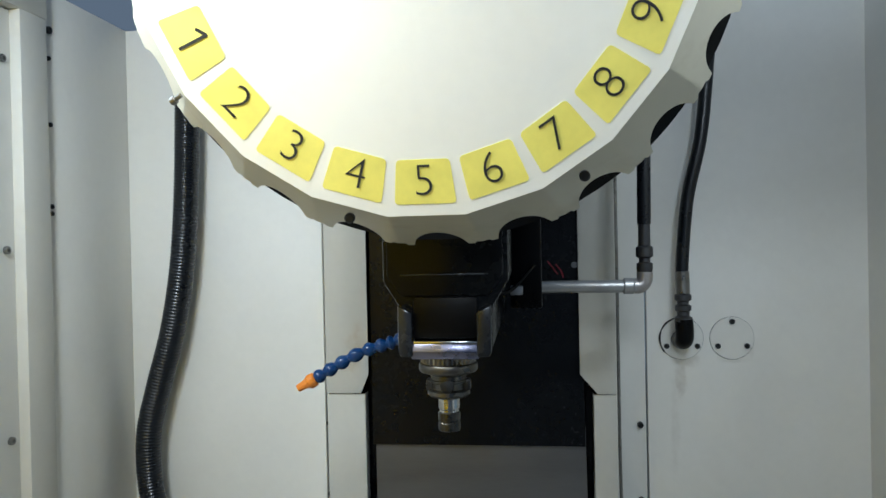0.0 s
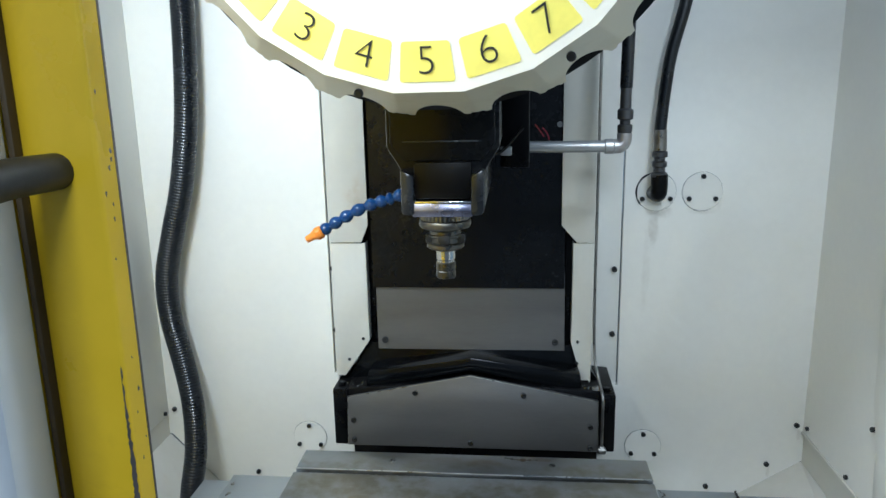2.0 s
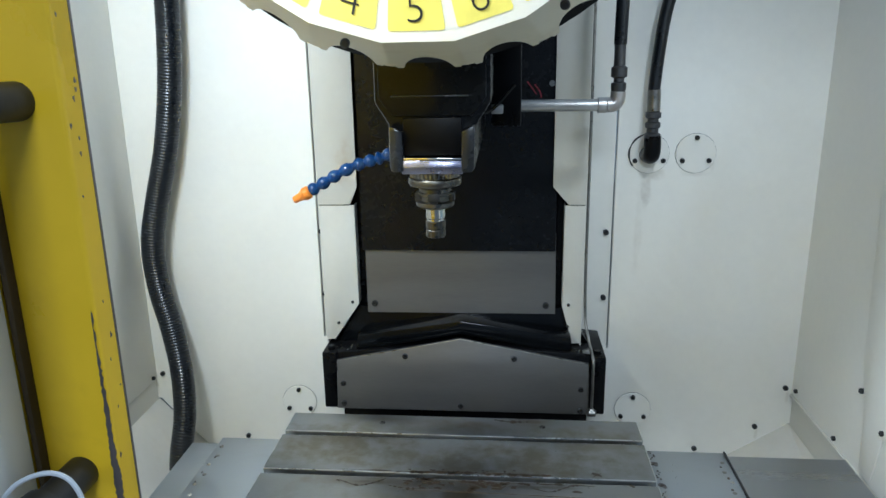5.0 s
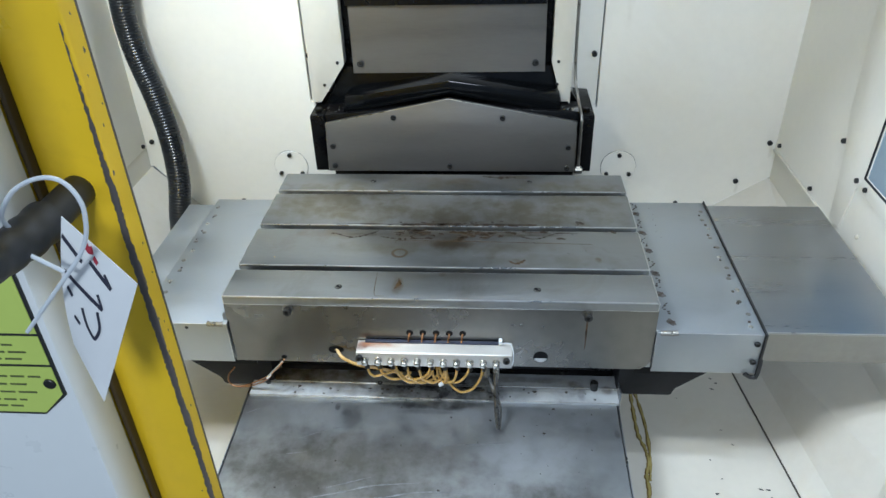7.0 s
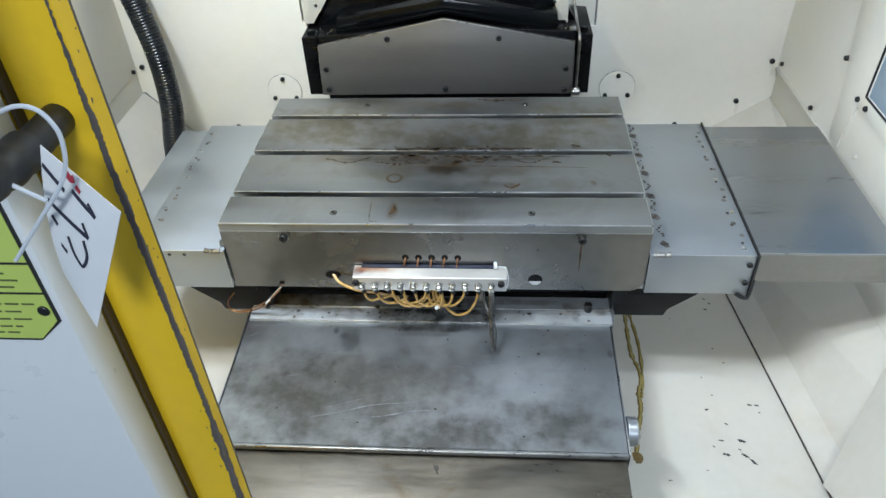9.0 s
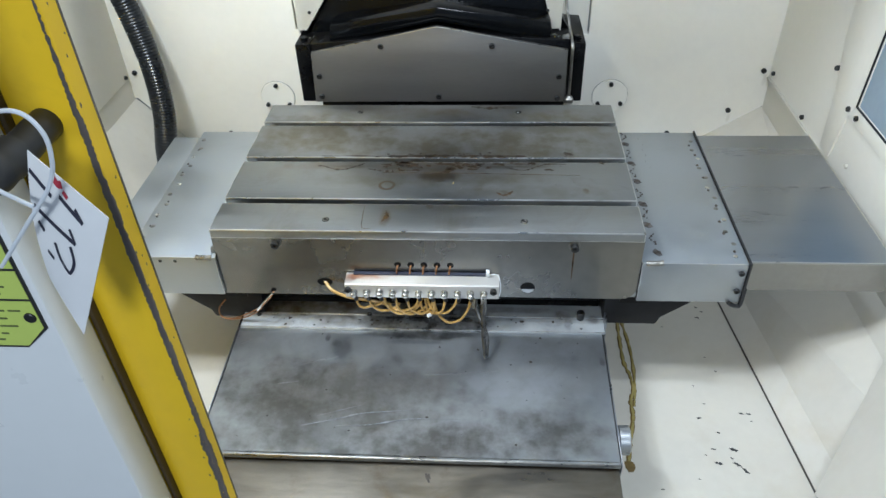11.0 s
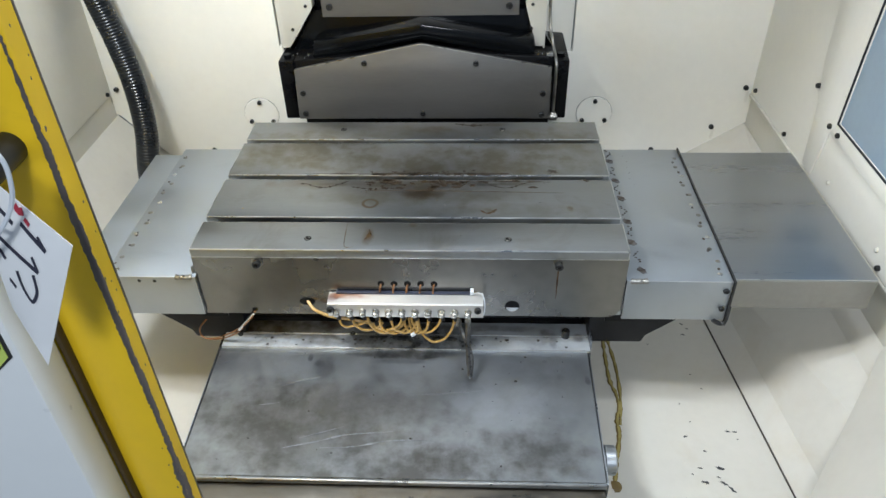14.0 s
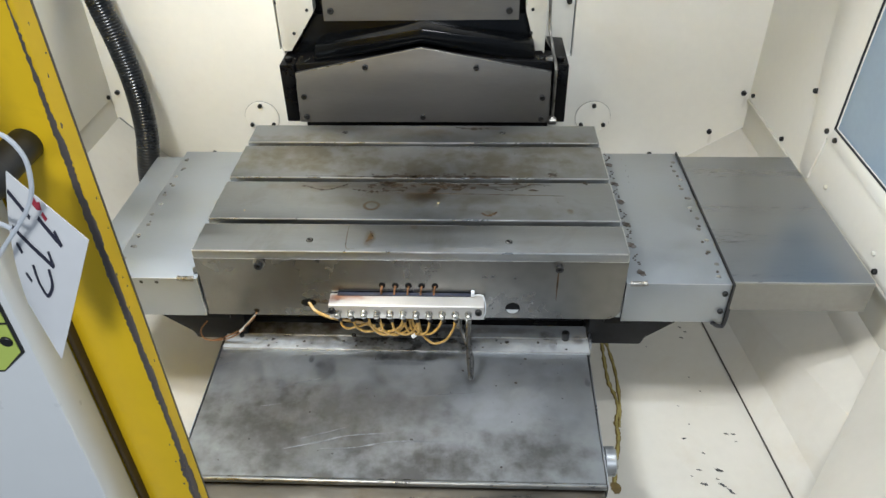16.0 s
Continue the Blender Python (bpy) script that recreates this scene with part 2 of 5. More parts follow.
OIL = material("brown_oil_film", (0.15, 0.105, 0.035), 0.15, vary=0.3, scale=40)
BURN = material("weld_burn", (0.075, 0.058, 0.045), 0.5, 0.3, vary=0.5, scale=80)
TINT = material("grey_heat_tint", (0.17, 0.16, 0.155), 0.45, 0.8, vary=0.35, scale=70)
CONCRETE = material("hall_concrete", (0.22, 0.22, 0.21), 0.7, vary=0.15, scale=1.5)
GLASS = material("blue_grey_polycarbonate", (0.30, 0.38, 0.47), 0.12, 0.0, vary=0.05, scale=3, bump=0.0)

spots(GROUND_STEEL, (0, 0.2), [(-0.073, 0.121, 0.014, 0.013, 0.75, 1), (0.008, 0.150, 0.045, 0.028, 0.75, 0), (0.008, 0.142, 0.02, 0.012, 0.6, 0), (0.078, 0.114, 0.012, 0.012, 0.35, 0),
      (0.118, 0.101, 0.017, 0.011, 0.7, 0), (0.253, 0.106, 0.008, 0.010, 0.6, 0), (-0.066, 0.036, 0.011, 0.03, 0.7, 0), (0.002, 0.063, 0.009, 0.008, 0.5, 0), (-0.18, 0.18, 0.1, 0.02, 0.4, 0), (0.12, 0.39, 0.05, 0.012, 0.45, 0), (0.02, 0.37, 0.035, 0.02, 0.4, 0)], (0.13, 0.07, 0.022), 0.3)
spots(GROUND_STEEL, (0, 0.2), [(-0.05, 0.183, 0.03, 0.010, 0.85, 0), (0.05, 0.182, 0.026, 0.009, 0.85, 0), (0.11, 0.178, 0.05, 0.007, 0.75, 0), (-0.13, 0.178, 0.04, 0.006, 0.7, 0), (0.0, 0.178, 0.16, 0.016, 0.55, 0), (0.17, 0.18, 0.035, 0.007, 0.65, 0),
      (0.21, 0.23, 0.05, 0.03, 0.35, 0), (0.235, 0.232, 0.012, 0.010, 0.7, 0), (-0.03, 0.212, 0.05, 0.006, 0.8, 0), (0.1, 0.212, 0.06, 0.006, 0.8, 0)], (0.075, 0.058, 0.04), 0.25)
spots(GROUND_STEEL, (0, 0.2), [(0.05, 0.25, 0.34, 0.075, 0.85, 0), (-0.22, 0.29, 0.18, 0.10, 0.9, 0), (0.22, 0.33, 0.16, 0.06, 0.75, 0), (0.0, 0.14, 0.24, 0.035, 0.55, 0), (-0.1, 0.36, 0.22, 0.035, 0.6, 0), (0.15, 0.10, 0.2, 0.03, 0.4, 0)], (0.175, 0.152, 0.108))
# stains; the wide mark at y -0.062 is painted shade below the oil tubes
spots(STAINED_STEEL, (-0.015, -0.17), [(-0.135, -0.095, 0.020, 0.030, 0.75, 0), (-0.16, -0.072, 0.006, 0.010, 0.9, 0), (-0.01, -0.062, 0.11, 0.016, 0.9, 0), (-0.02, -0.078, 0.06, 0.008, 0.5, 0), (0.086, -0.110, 0.007, 0.030, 0.6, 0), (0.262, -0.11, 0.005, 0.010, 0.7, 0),
      (0.2, -0.075, 0.006, 0.004, 0.7, 0), (-0.28, -0.058, 0.05, 0.006, 0.5, 0), (0.16, -0.115, 0.018, 0.010, 0.4, 0), (0.21, -0.105, 0.03, 0.008, 0.3, 0), (0.16, -0.24, 0.02, 0.015, 0.45, 0), (0.04, -0.25, 0.05, 0.02, 0.35, 0)], (0.085, 0.085, 0.09), 0.30)
# bluish sheen of the right and upper sheet, painted as paler colour
spots(STAINED_STEEL, (-0.015, -0.17), [(0.13, -0.15, 0.13, 0.07, 0.75, 0), (0.14, -0.09, 0.15, 0.045, 0.75, 0), (0.03, -0.135, 0.18, 0.025, 0.4, 0), (-0.19, -0.11, 0.10, 0.05, 0.4, 0), (0.235, -0.10, 0.03, 0.05, 0.4, 0), (0.05, -0.09, 0.22, 0.02, 0.35, 0), (0.2, -0.085, 0.05, 0.012, 0.5, 0), (0.06, -0.225, 0.10, 0.012, 0.35, 0)], (0.47, 0.50, 0.54), 0.38)
spots(STAINED_STEEL, (-0.015, -0.17), [(-0.05, -0.262, 0.36, 0.05, 0.8, 0), (0.17, -0.235, 0.11, 0.05, 0.7, 0), (-0.22, -0.18, 0.14, 0.09, 0.75, 0), (-0.1, -0.17, 0.20, 0.06, 0.6, 0), (-0.12, -0.22, 0.22, 0.06, 0.7, 0)], (0.105, 0.096, 0.085), 0.42)
spots(LEDGE_STEEL, (-0.015, -0.17), [(-0.19, -0.010, 0.16, 0.022, 1.0, 0), (-0.24, -0.02, 0.09, 0.020, 1.0, 0), (-0.12, -0.035, 0.12, 0.022, 0.7, 0), (0.205, -0.022, 0.012, 0.012, 0.7, 0), (0.255, -0.03, 0.012, 0.012, 0.6, 0), (0.11, -0.012, 0.12, 0.009, 0.6, 0)], (0.085, 0.068, 0.052), 0.42)
# wet middle of the ledge, with the manifold's shade and dark reflection painted in
spots(LEDGE_STEEL, (-0.015, -0.17), [(-0.02, -0.03, 0.13, 0.07, 1.0, 0), (0.03, -0.045, 0.10, 0.03, 0.9, 0), (-0.02, -0.02, 0.10, 0.05, 1.0, 0), (0.215, -0.035, 0.008, 0.02, 0.5, 0)], (0.022, 0.022, 0.023), 0.22)
spots(MANIFOLD_PAINT, (-0.009, -0.02), [(-0.122, -0.013, 0.017, 0.010, 0.95, 0), (-0.108, -0.008, 0.03, 0.005, 0.9, 0)], (0.11, 0.032, 0.014), 0.45)
spots(MANIFOLD_PAINT, (-0.009, -0.02), [(-0.100, -0.010, 0.045, 0.009, 0.8, 0), (-0.07, -0.007, 0.05, 0.005, 0.6, 0)], (0.36, 0.17, 0.09), 0.45)

WALL_R = material("white_enamel_with_drips", (0.82, 0.80, 0.735), 0.5, vary=0.035, scale=2.5, fine=60, bump=0.015, stain=(0.5, 0.43, 0.3), stain_amount=0.08, stain_scale=3.0)
spots(WALL_R, (0, 0), [(0.392, 1.28, 0.016, 0.07, 0.35, 0), (0.400, 1.305, 0.035, 0.018, 0.35, 0), (0.497, 1.308, 0.04, 0.010, 0.25, 0), (0.466, 1.325, 0.008, 0.02, 0.35, 0), (0.528, 1.325, 0.008, 0.02, 0.35, 0), (0.38, 1.18, 0.012, 0.12, 0.15, 0),
      (0.681, 0.68, 0.006, 0.02, 0.3, 0), (0.742, 0.78, 0.006, 0.02, 0.3, 0)], (0.30, 0.25, 0.17), axes="xz")
CREAM_L = material("cream_enamel_with_stain", (0.60, 0.58, 0.51), 0.42, vary=0.04, scale=4, fine=70, bump=0.015, stain=(0.45, 0.34, 0.18), stain_amount=0.16, stain_scale=5.0)
spots(CREAM_L, (-0.275, 0.9), [(-0.262, 1.335, 0.03, 0.05, 0.5, 0), (-0.25, 1.37, 0.02, 0.05, 0.35, 0)], (0.42, 0.31, 0.17), axes="xz")


# ---- mesh helpers ----


def polish(ob, mat, widest):
    """Narrow bevel faces take bright worn-edge steel; its pale colour strengthens the highlight there."""
    ob.data.materials.append(mat)
    for p in ob.data.polygons:
        n = p.normal
        if max(abs(n.x), abs(n.y), abs(n.z)) < 0.985 and min((ob.data.vertices[a].co - ob.data.vertices[b].co).length for a, b in p.edge_keys) < widest:
            p.material_index = 1
    return ob


PLACE = {}


def thing(name, x, y, z, label, category, group="", kind="", rz=0.0):
    ob = new(name)
    ob.empty_display_size = 0.02
    m = pose(x, y, z, 0, 0, rz)
    ob.matrix_world = m
    PLACE[ob.name] = m
    return tagged(ob, label, category, group, kind)


def seat(things, move=(0, 0, 0), scale=(1, 1, 1)):
    """Sets finished things down where they stand: place = scale * place + move, along each axis."""
    for ob in things:
        ob.matrix_world = Matrix.Translation(move) @ Matrix.Diagonal((*scale, 1)) @ PLACE[ob.name]


def solid(name, bm, mat, label="", category="", group="", kind="", angle=35):
    """One mesh as a top-level thing."""
    return finish(new(name, bpy.data.meshes.new(name)), bm, mat, angle, label, category, group, kind)


def part(name, bm, mat, parent, label="", angle=35):
    ob = new(name, bpy.data.meshes.new(name))
    m = PLACE.get(parent.name, Matrix())
    PLACE[ob.name] = m
    bm.transform(m.inverted())
    ob.parent = parent
    return finish(ob, bm, mat, angle, label)


def finish(ob, bm, mat, angle, label="", category="", group="", kind=""):
    bmesh.ops.recalc_face_normals(bm, faces=bm.faces)
    bm.to_mesh(ob.data)
    bm.free()
    ob.data.materials.append(mat)
    ob.data.polygons.foreach_set("use_smooth", [True] * len(ob.data.polygons))
    ob.data.set_sharp_from_angle(angle=radians(angle))
    return tagged(ob, label, category, group, kind)


def box(x0, x1, y0, y1, z0, z1, bevel=0.0, bm=None, seg=2):
    own = bmesh.new()
    r = bmesh.ops.create_cube(own, size=1)
    for v in own.verts:
        v.co = Vector((x0 + (v.co.x + 0.5) * (x1 - x0), y0 + (v.co.y + 0.5) * (y1 - y0), z0 + (v.co.z + 0.5) * (z1 - z0)))
    if bevel:
        bmesh.ops.bevel(own, geom=own.edges[:], offset=bevel, segments=seg, affect="EDGES", profile=0.5)
    return merged(own, bm)


def merged(own, bm):
    if bm is None:
        return own
    me = bpy.data.meshes.new("joined")
    own.to_mesh(me)
    own.free()
    bm.from_mesh(me)
    bpy.data.meshes.remove(me)
    return bm


def prism(points, axis, a, b, bevel=0.0, bm=None):
    """A flat outline, given in the two other axes in their order, extruded along axis from a to b."""
    own = bmesh.new()
    at = {"x": lambda u, v, w: (w, u, v), "y": lambda u, v, w: (u, w, v), "z": lambda u, v, w: (u, v, w)}[axis]
    lo = [own.verts.new(at(u, v, a)) for u, v in points]
    hi = [own.verts.new(at(u, v, b)) for u, v in points]
    own.faces.new(lo)
    own.faces.new(hi[::-1])
    k = len(points)
    for i in range(k):
        own.faces.new((lo[i], lo[(i + 1) % k], hi[(i + 1) % k], hi[i]))
    bmesh.ops.recalc_face_normals(own, faces=own.faces)
    if bevel:
        bmesh.ops.bevel(own, geom=own.edges[:], offset=bevel, segments=2, affect="EDGES", profile=0.5)
    return merged(own, bm)


def lathe(profile, p0, p1, seg=24, bm=None):
    """A turned body: (distance along p0-p1, radius) pairs."""
    own = bmesh.new()
    p0, p1 = Vector(p0), Vector(p1)
    way = (p1 - p0).normalized()
    turn = way.to_track_quat("Z", "Y").to_matrix()
    rings = []
    for d, r in profile:
        rings.append([own.verts.new(p0 + turn @ Vector((r * math.cos(2 * math.pi * i / seg), r * math.sin(2 * math.pi * i / seg), d))) for i in range(seg)])
    for a, b in zip(rings, rings[1:]):
        for i in range(seg):
            own.faces.new((a[i], a[(i + 1) % seg], b[(i + 1) % seg], b[i]))
    own.faces.new(rings[0][::-1])
    own.faces.new(rings[-1])
    return merged(own, bm)


def rod(p0, p1, r, seg=16, bm=None, edge=0.0):
    d = (Vector(p1) - Vector(p0)).length
    e = edge or min(r * 0.12, d * 0.2)
    return lathe([(0, r - e), (e, r), (d - e, r), (d, r - e)], p0, p1, seg, bm)


def curve_points(points, steps):
    """A smooth line through the points."""
    p = [Vector(q) for q in points]
    p = [2 * p[0] - p[1], *p, 2 * p[-1] - p[-2]]
    out = []
    for a, b, c, d in zip(p, p[1:], p[2:], p[3:]):
        for i in range(steps):
            t = i / steps
            out.append(0.5 * (2 * b + (c - a) * t + (2 * a - 5 * b + 4 * c - d) * t * t + (3 * b - a - 3 * c + d) * t ** 3))
    return out + [p[-2]]


def tube(points, r, seg=12, steps=8, bm=None, rib=None):
    """A hose along a smooth line; rib: (pitch, depth) of its corrugation, or a function of the length along it."""
    line = curve_points(points, steps)
    if rib and not callable(rib):
        length = [0.0]
        for a, b in zip(line, line[1:]):
            length.append(length[-1] + (b - a).length)
        count = int(length[-1] / rib[0] * 4)
        dense, k = [], 0
        for i in range(count + 1):
            s = length[-1] * i / count
            while k < len(length) - 2 and length[k + 1] < s:
                k += 1
            f = (s - length[k]) / max(1e-9, length[k + 1] - length[k])
            dense.append(line[k].lerp(line[k + 1], min(1, f)))
        line = dense
    own = bmesh.new()
    rings, frame_x, gone = [], None, 0.0
    for i, p in enumerate(line):
        way = (line[min(i + 1, len(line) - 1)] - line[max(i - 1, 0)]).normalized()
        if frame_x is None:
            frame_x = way.orthogonal().normalized()
        frame_x = (frame_x - way * frame_x.dot(way)).normalized()
        side = way.cross(frame_x)
        gone += (p - line[i - 1]).length if i else 0
        rr = r
        if callable(rib):
            rr = rib(gone)
        elif rib:
            rr = r - (rib[1] if i % 4 in (0, 1) else 0)
        rings.append([own.verts.new(p + rr * (math.cos(2 * math.pi * k / seg) * frame_x + math.sin(2 * math.pi * k / seg) * side)) for k in range(seg)])
    for a, b in zip(rings, rings[1:]):
        for k in range(seg):
            own.faces.new((a[k], a[(k + 1) % seg], b[(k + 1) % seg], b[k]))
    own.faces.new(rings[0][::-1])
    own.faces.new(rings[-1])
    return merged(own, bm)


def sheet(points, thick, bm=None, down=None):
    """A plate from a loop of points in space, thickened against its normal (or along down)."""
    own = bmesh.new()
    top = [own.verts.new(p) for p in points]
    f = own.faces.new(top)
    f.normal_update()
    off = Vector(down) * thick if down else -f.normal * thick
    low = [own.verts.new(Vector(p) + off) for p in points]
    own.faces.new(low[::-1])
    k = len(points)
    for i in range(k):
        own.faces.new((top[i], low[i], low[(i + 1) % k], top[(i + 1) % k]))
    bmesh.ops.recalc_face_normals(own, faces=own.faces)
    return merged(own, bm)


def screw(x, y, z, face="y-", r=0.006, h=0.006, bm=None, socket=True):
    """A socket-head screw standing on a face that looks along face."""
    sign = -1 if face[1] == "-" else 1
    way = Vector({"x": (sign, 0, 0), "y": (0, sign, 0), "z": (0, 0, sign)}[face[0]])
    p = Vector((x, y, z))
    prof = [(-0.004, r), (h - 0.001, r), (h, r - 0.001)]
    if socket:
        prof += [(h, r * 0.5), (h * 0.45, r * 0.48), (h * 0.45, r * 0.05)]
    return lathe(prof, p, p + way, 12, bm)


def words(text, size, mat, m, name, parent, thick=0.0004):
    data = bpy.data.curves.new("text", "FONT")
    data.body, data.size, data.align_x, data.align_y, data.extrude = text, size, "CENTER", "CENTER", thick
    data.offset = -0.0011
    ob = bpy.data.objects.new("text", data)
    me = bpy.data.meshes.new_from_object(ob)
    bpy.data.objects.remove(ob)
    bpy.data.curves.remove(data)
    bm = bmesh.new()
    bm.from_mesh(me)
    bpy.data.meshes.remove(me)
    bm.transform(m)
    return part(name, bm, mat, parent)


def blob(x, y, r, seed, z=0.0, ragged=0.35, seg=14, stretch=1.0, turn=0.0):
    """The uneven outline of a spot lying flat."""
    g = random.Random(seed)
    out = []
    for i in range(seg):
        a = 2 * math.pi * i / seg
        q = r * (1 - ragged * g.random())
        u, v = q * math.cos(a) * stretch, q * math.sin(a)
        out.append((x + u * math.cos(turn) - v * math.sin(turn), y + u * math.sin(turn) + v * math.cos(turn), z))
    return out


# ---- the cabin ----
WY, RX, LX, FZ, TOP, FY = 0.757, 0.752, -0.783, 0.55, 2.035, -0.455
solid("ground", box(-8, 8, -8, 8, -0.1, 0.0), CONCRETE, "bare grey concrete floor of the hall", "floor", kind="structure")
solid("wall_back_right", prism([(0.326, TOP), (0.326, 0.893), (0.28, 0.893), (0.28, FZ), (0.58, FZ), (0.64, 0.605), (0.752, 0.712), (RX + 0.01, 0.712), (RX + 0.01, TOP)], "y", WY, WY + 0.02, 0.0015), WALL_R,
      "off-white enamelled steel back panel of the cabin", "wall panel", kind="structure")
solid("wall_back_left", prism([(-0.349, TOP), (-0.349, 0.91), (-0.30, 0.91), (-0.30, FZ), (-0.61, FZ), (-0.672, 0.612), (-0.778, 0.735), (LX - 0.01, 0.735), (LX - 0.01, TOP)], "y", WY, WY + 0.02, 0.0015), WHITE,
      "off-white enamelled steel back panel of the cabin", "wall panel", kind="structure")
# right wall with a window opening
WIN = [(0.341, 0.926), (0.334, 1.056), (0.305, 1.45), (-0.25, 1.45), (-0.25, 0.918)]
own = bmesh.new()
prism([(WY, 0.79), (WY, TOP), (0.305, TOP), (0.305, 1.45), (0.334, 1.056), (0.341, 0.926), (0.341, 0.79)], "x", RX, RX + 0.02, 0, own)
prism([(0.341, 0.79), (0.341, 0.926), (-0.25, 0.918), (-0.25, 0.79)], "x", RX, RX + 0.02, 0, own)
prism([(0.305, 1.45), (0.305, TOP), (-0.25, TOP), (-0.25, 1.45)], "x", RX, RX + 0.02, 0, own)
prism([(-0.25, 0.79), (-0.25, TOP), (FY, TOP), (FY, 0.79)], "x", RX, RX + 0.02, 0, own)
wall_right = solid("wall_right", own, WHITE, "off-white enamelled steel side panel with a window", "wall panel", kind="structure")
solid("window_1", prism(WIN, "x", RX + 0.002, RX + 0.007), GLASS, "blue-grey plastic pane in the side panel", "window", kind="structure")
solid("wall_left", prism([(WY, 0.79), (WY, TOP), (0.475, TOP), (0.475, 0.79)], "x", LX - 0.02, LX, 0.0015), WHITE,
      "off-white enamelled steel side panel of the cabin", "wall panel", kind="structure")
solid("wall_left_front", prism([(0.405, 0.79), (0.405, 1.97), (FY, 1.97), (FY, 0.79)], "x", LX - 0.03, LX - 0.008, 0.0015), WHITE,
      "off-white enamelled steel side panel with small screws", "wall panel", kind="structure")
solid("trim_left", box(LX - 0.02, LX + 0.012, 0.405, 0.475, 0.79, TOP, 0.003), CREAM, "upright folded seam of the side panel", "trim", kind="structure")
solid("trim_left_top", box(LX - 0.02, LX + 0.014, FY, 0.475, 1.972, TOP, 0.003), CREAM, "folded top edge of the side panel", "trim", kind="structure")
# funnel-shaped floor
solid("floor", sheet([(-0.66, FY, FZ), (0.65, FY, FZ), (0.65, WY, FZ), (-0.66, WY, FZ)], 0.02), FLOORPAINT, "white painted cabin floor with chipped paint", "floor", kind="structure")
solid("ramp_right", sheet([(0.633, FY, FZ + 0.001), (RX, FY, 0.712), (RX, WY, 0.712), (0.508, WY, FZ + 0.001)], 0.015), FLOORPAINT, "sloping white painted floor panel", "floor panel", kind="structure")
solid("seam_right", sheet([(0.6312, FY, FZ + 0.0035), (0.633, FY, FZ + 0.0035), (0.5062, WY, FZ + 0.0035), (0.5050, WY, FZ + 0.0035)], 0.003), DIRT, "dirty dark seam in the cabin floor", "seam", kind="structure")
bm = sheet([(RX, 0.0, 0.716), (0.597, -0.20, 0.562), (0.60, FY, 0.70)], 0.006)
sheet([(RX, 0.0, 0.716), (0.60, FY, 0.70), (RX, FY, 0.86)], 0.006, bm)
solid("corner_panel", bm, FLOORPAINT, "sloping cream panel closing the front floor corner", "floor panel", kind="structure")
solid("ramp_left", sheet([(-0.612, WY, FZ + 0.001), (LX, WY, 0.735), (LX, FY, 0.735), (-0.612, FY, FZ + 0.001)], 0.015), FLOORPAINT, "sloping white painted floor panel", "floor panel", kind="structure")
solid("skirt_right", box(RX + 0.003, RX + 0.02, FY, WY, 0.70, 0.79), CREAM, "cream strip below the side panel", "trim", kind="structure")
solid("skirt_left", box(LX - 0.02, LX - 0.003, FY, WY, 0.72, 0.79), CREAM, "cream strip below the side panel", "trim", kind="structure")
# front of the cabin, outside the doorway
solid("wall_front_right", box(0.64, RX + 0.02, FY - 0.03, FY, 0.0, TOP, 0.002), WHITE, "off-white front panel beside the doorway", "wall panel", kind="structure")
solid("wall_front_sill", box(LX - 0.03, 0.64, FY - 0.03, FY, 0.0, 0.70, 0.002), WHITE, "off-white front panel below the doorway", "wall panel", kind="structure")
solid("trim_column_right", box(0.258, 0.323, 0.763, 0.78, 0.86, TOP, 0.001), WHITE, "white strip between column cover and back panel", "trim", kind="structure")
solid("trim_column_left", box(-0.346, -0.29, 0.763, 0.78, 0.86, TOP, 0.001), CREAM, "cream strip between column cover and back panel", "trim", kind="structure")
solid("ledge_right", box(RX - 0.005, RX, FY, WY - 0.002, 0.784, 0.790, 0.001), CREAM, "narrow cream ledge at the foot of the side panel", "trim", kind="structure")
bm = bmesh.new()
prism([(0.421, 0.80), (0.432, 0.917), (0.458, 1.005), (0.50, 1.60), (0.305, 1.60), (0.3065, 1.45), (0.3355, 1.056), (0.3425, 0.926), (0.36, 0.897), (0.38, 0.80)], "x", RX - 0.004, RX, 0.0008, bm)
prism([(0.3595, 0.898), (0.3422, 0.9255), (-0.25, 0.9175), (-0.25, 0.889)], "x", RX - 0.004, RX, 0.0008, bm)
solid("window_trim", bm, WHITE, "off-white raised frame round the side window", "trim", kind="structure")
solid("window_seal", prism([(0.3422, 0.9245), (0.3355, 1.056), (0.3065, 1.45), (0.3052, 1.45), (0.3340, 1.056), (0.3408, 0.9265), (-0.25, 0.9185), (-0.25, 0.9168)], "x", RX - 0.0045, RX - 0.001), WIPER, "dark rubber seal round the window", "seal", kind="structure")
for y, z in ((0.311, 0.822), (0.109, 0.822)):
    solid("panel_screw", screw(RX, y, z, "x-", 0.0042, 0.004), CREAM, "painted white screw in the side panel", "screw", "panel screws")

solid("wall_front_header", box(LX - 0.03, RX + 0.02, FY - 0.03, FY, 1.97, 2.2, 0.002), WHITE, "off-white front panel above the doorway", "wall panel", kind="structure")


def screws(parent, rows, mat=None, name="screw"):
    for x, y, z, face, r, h in rows:
        part(name, screw(x, y, z, face, r, h), mat or BOLT, parent)


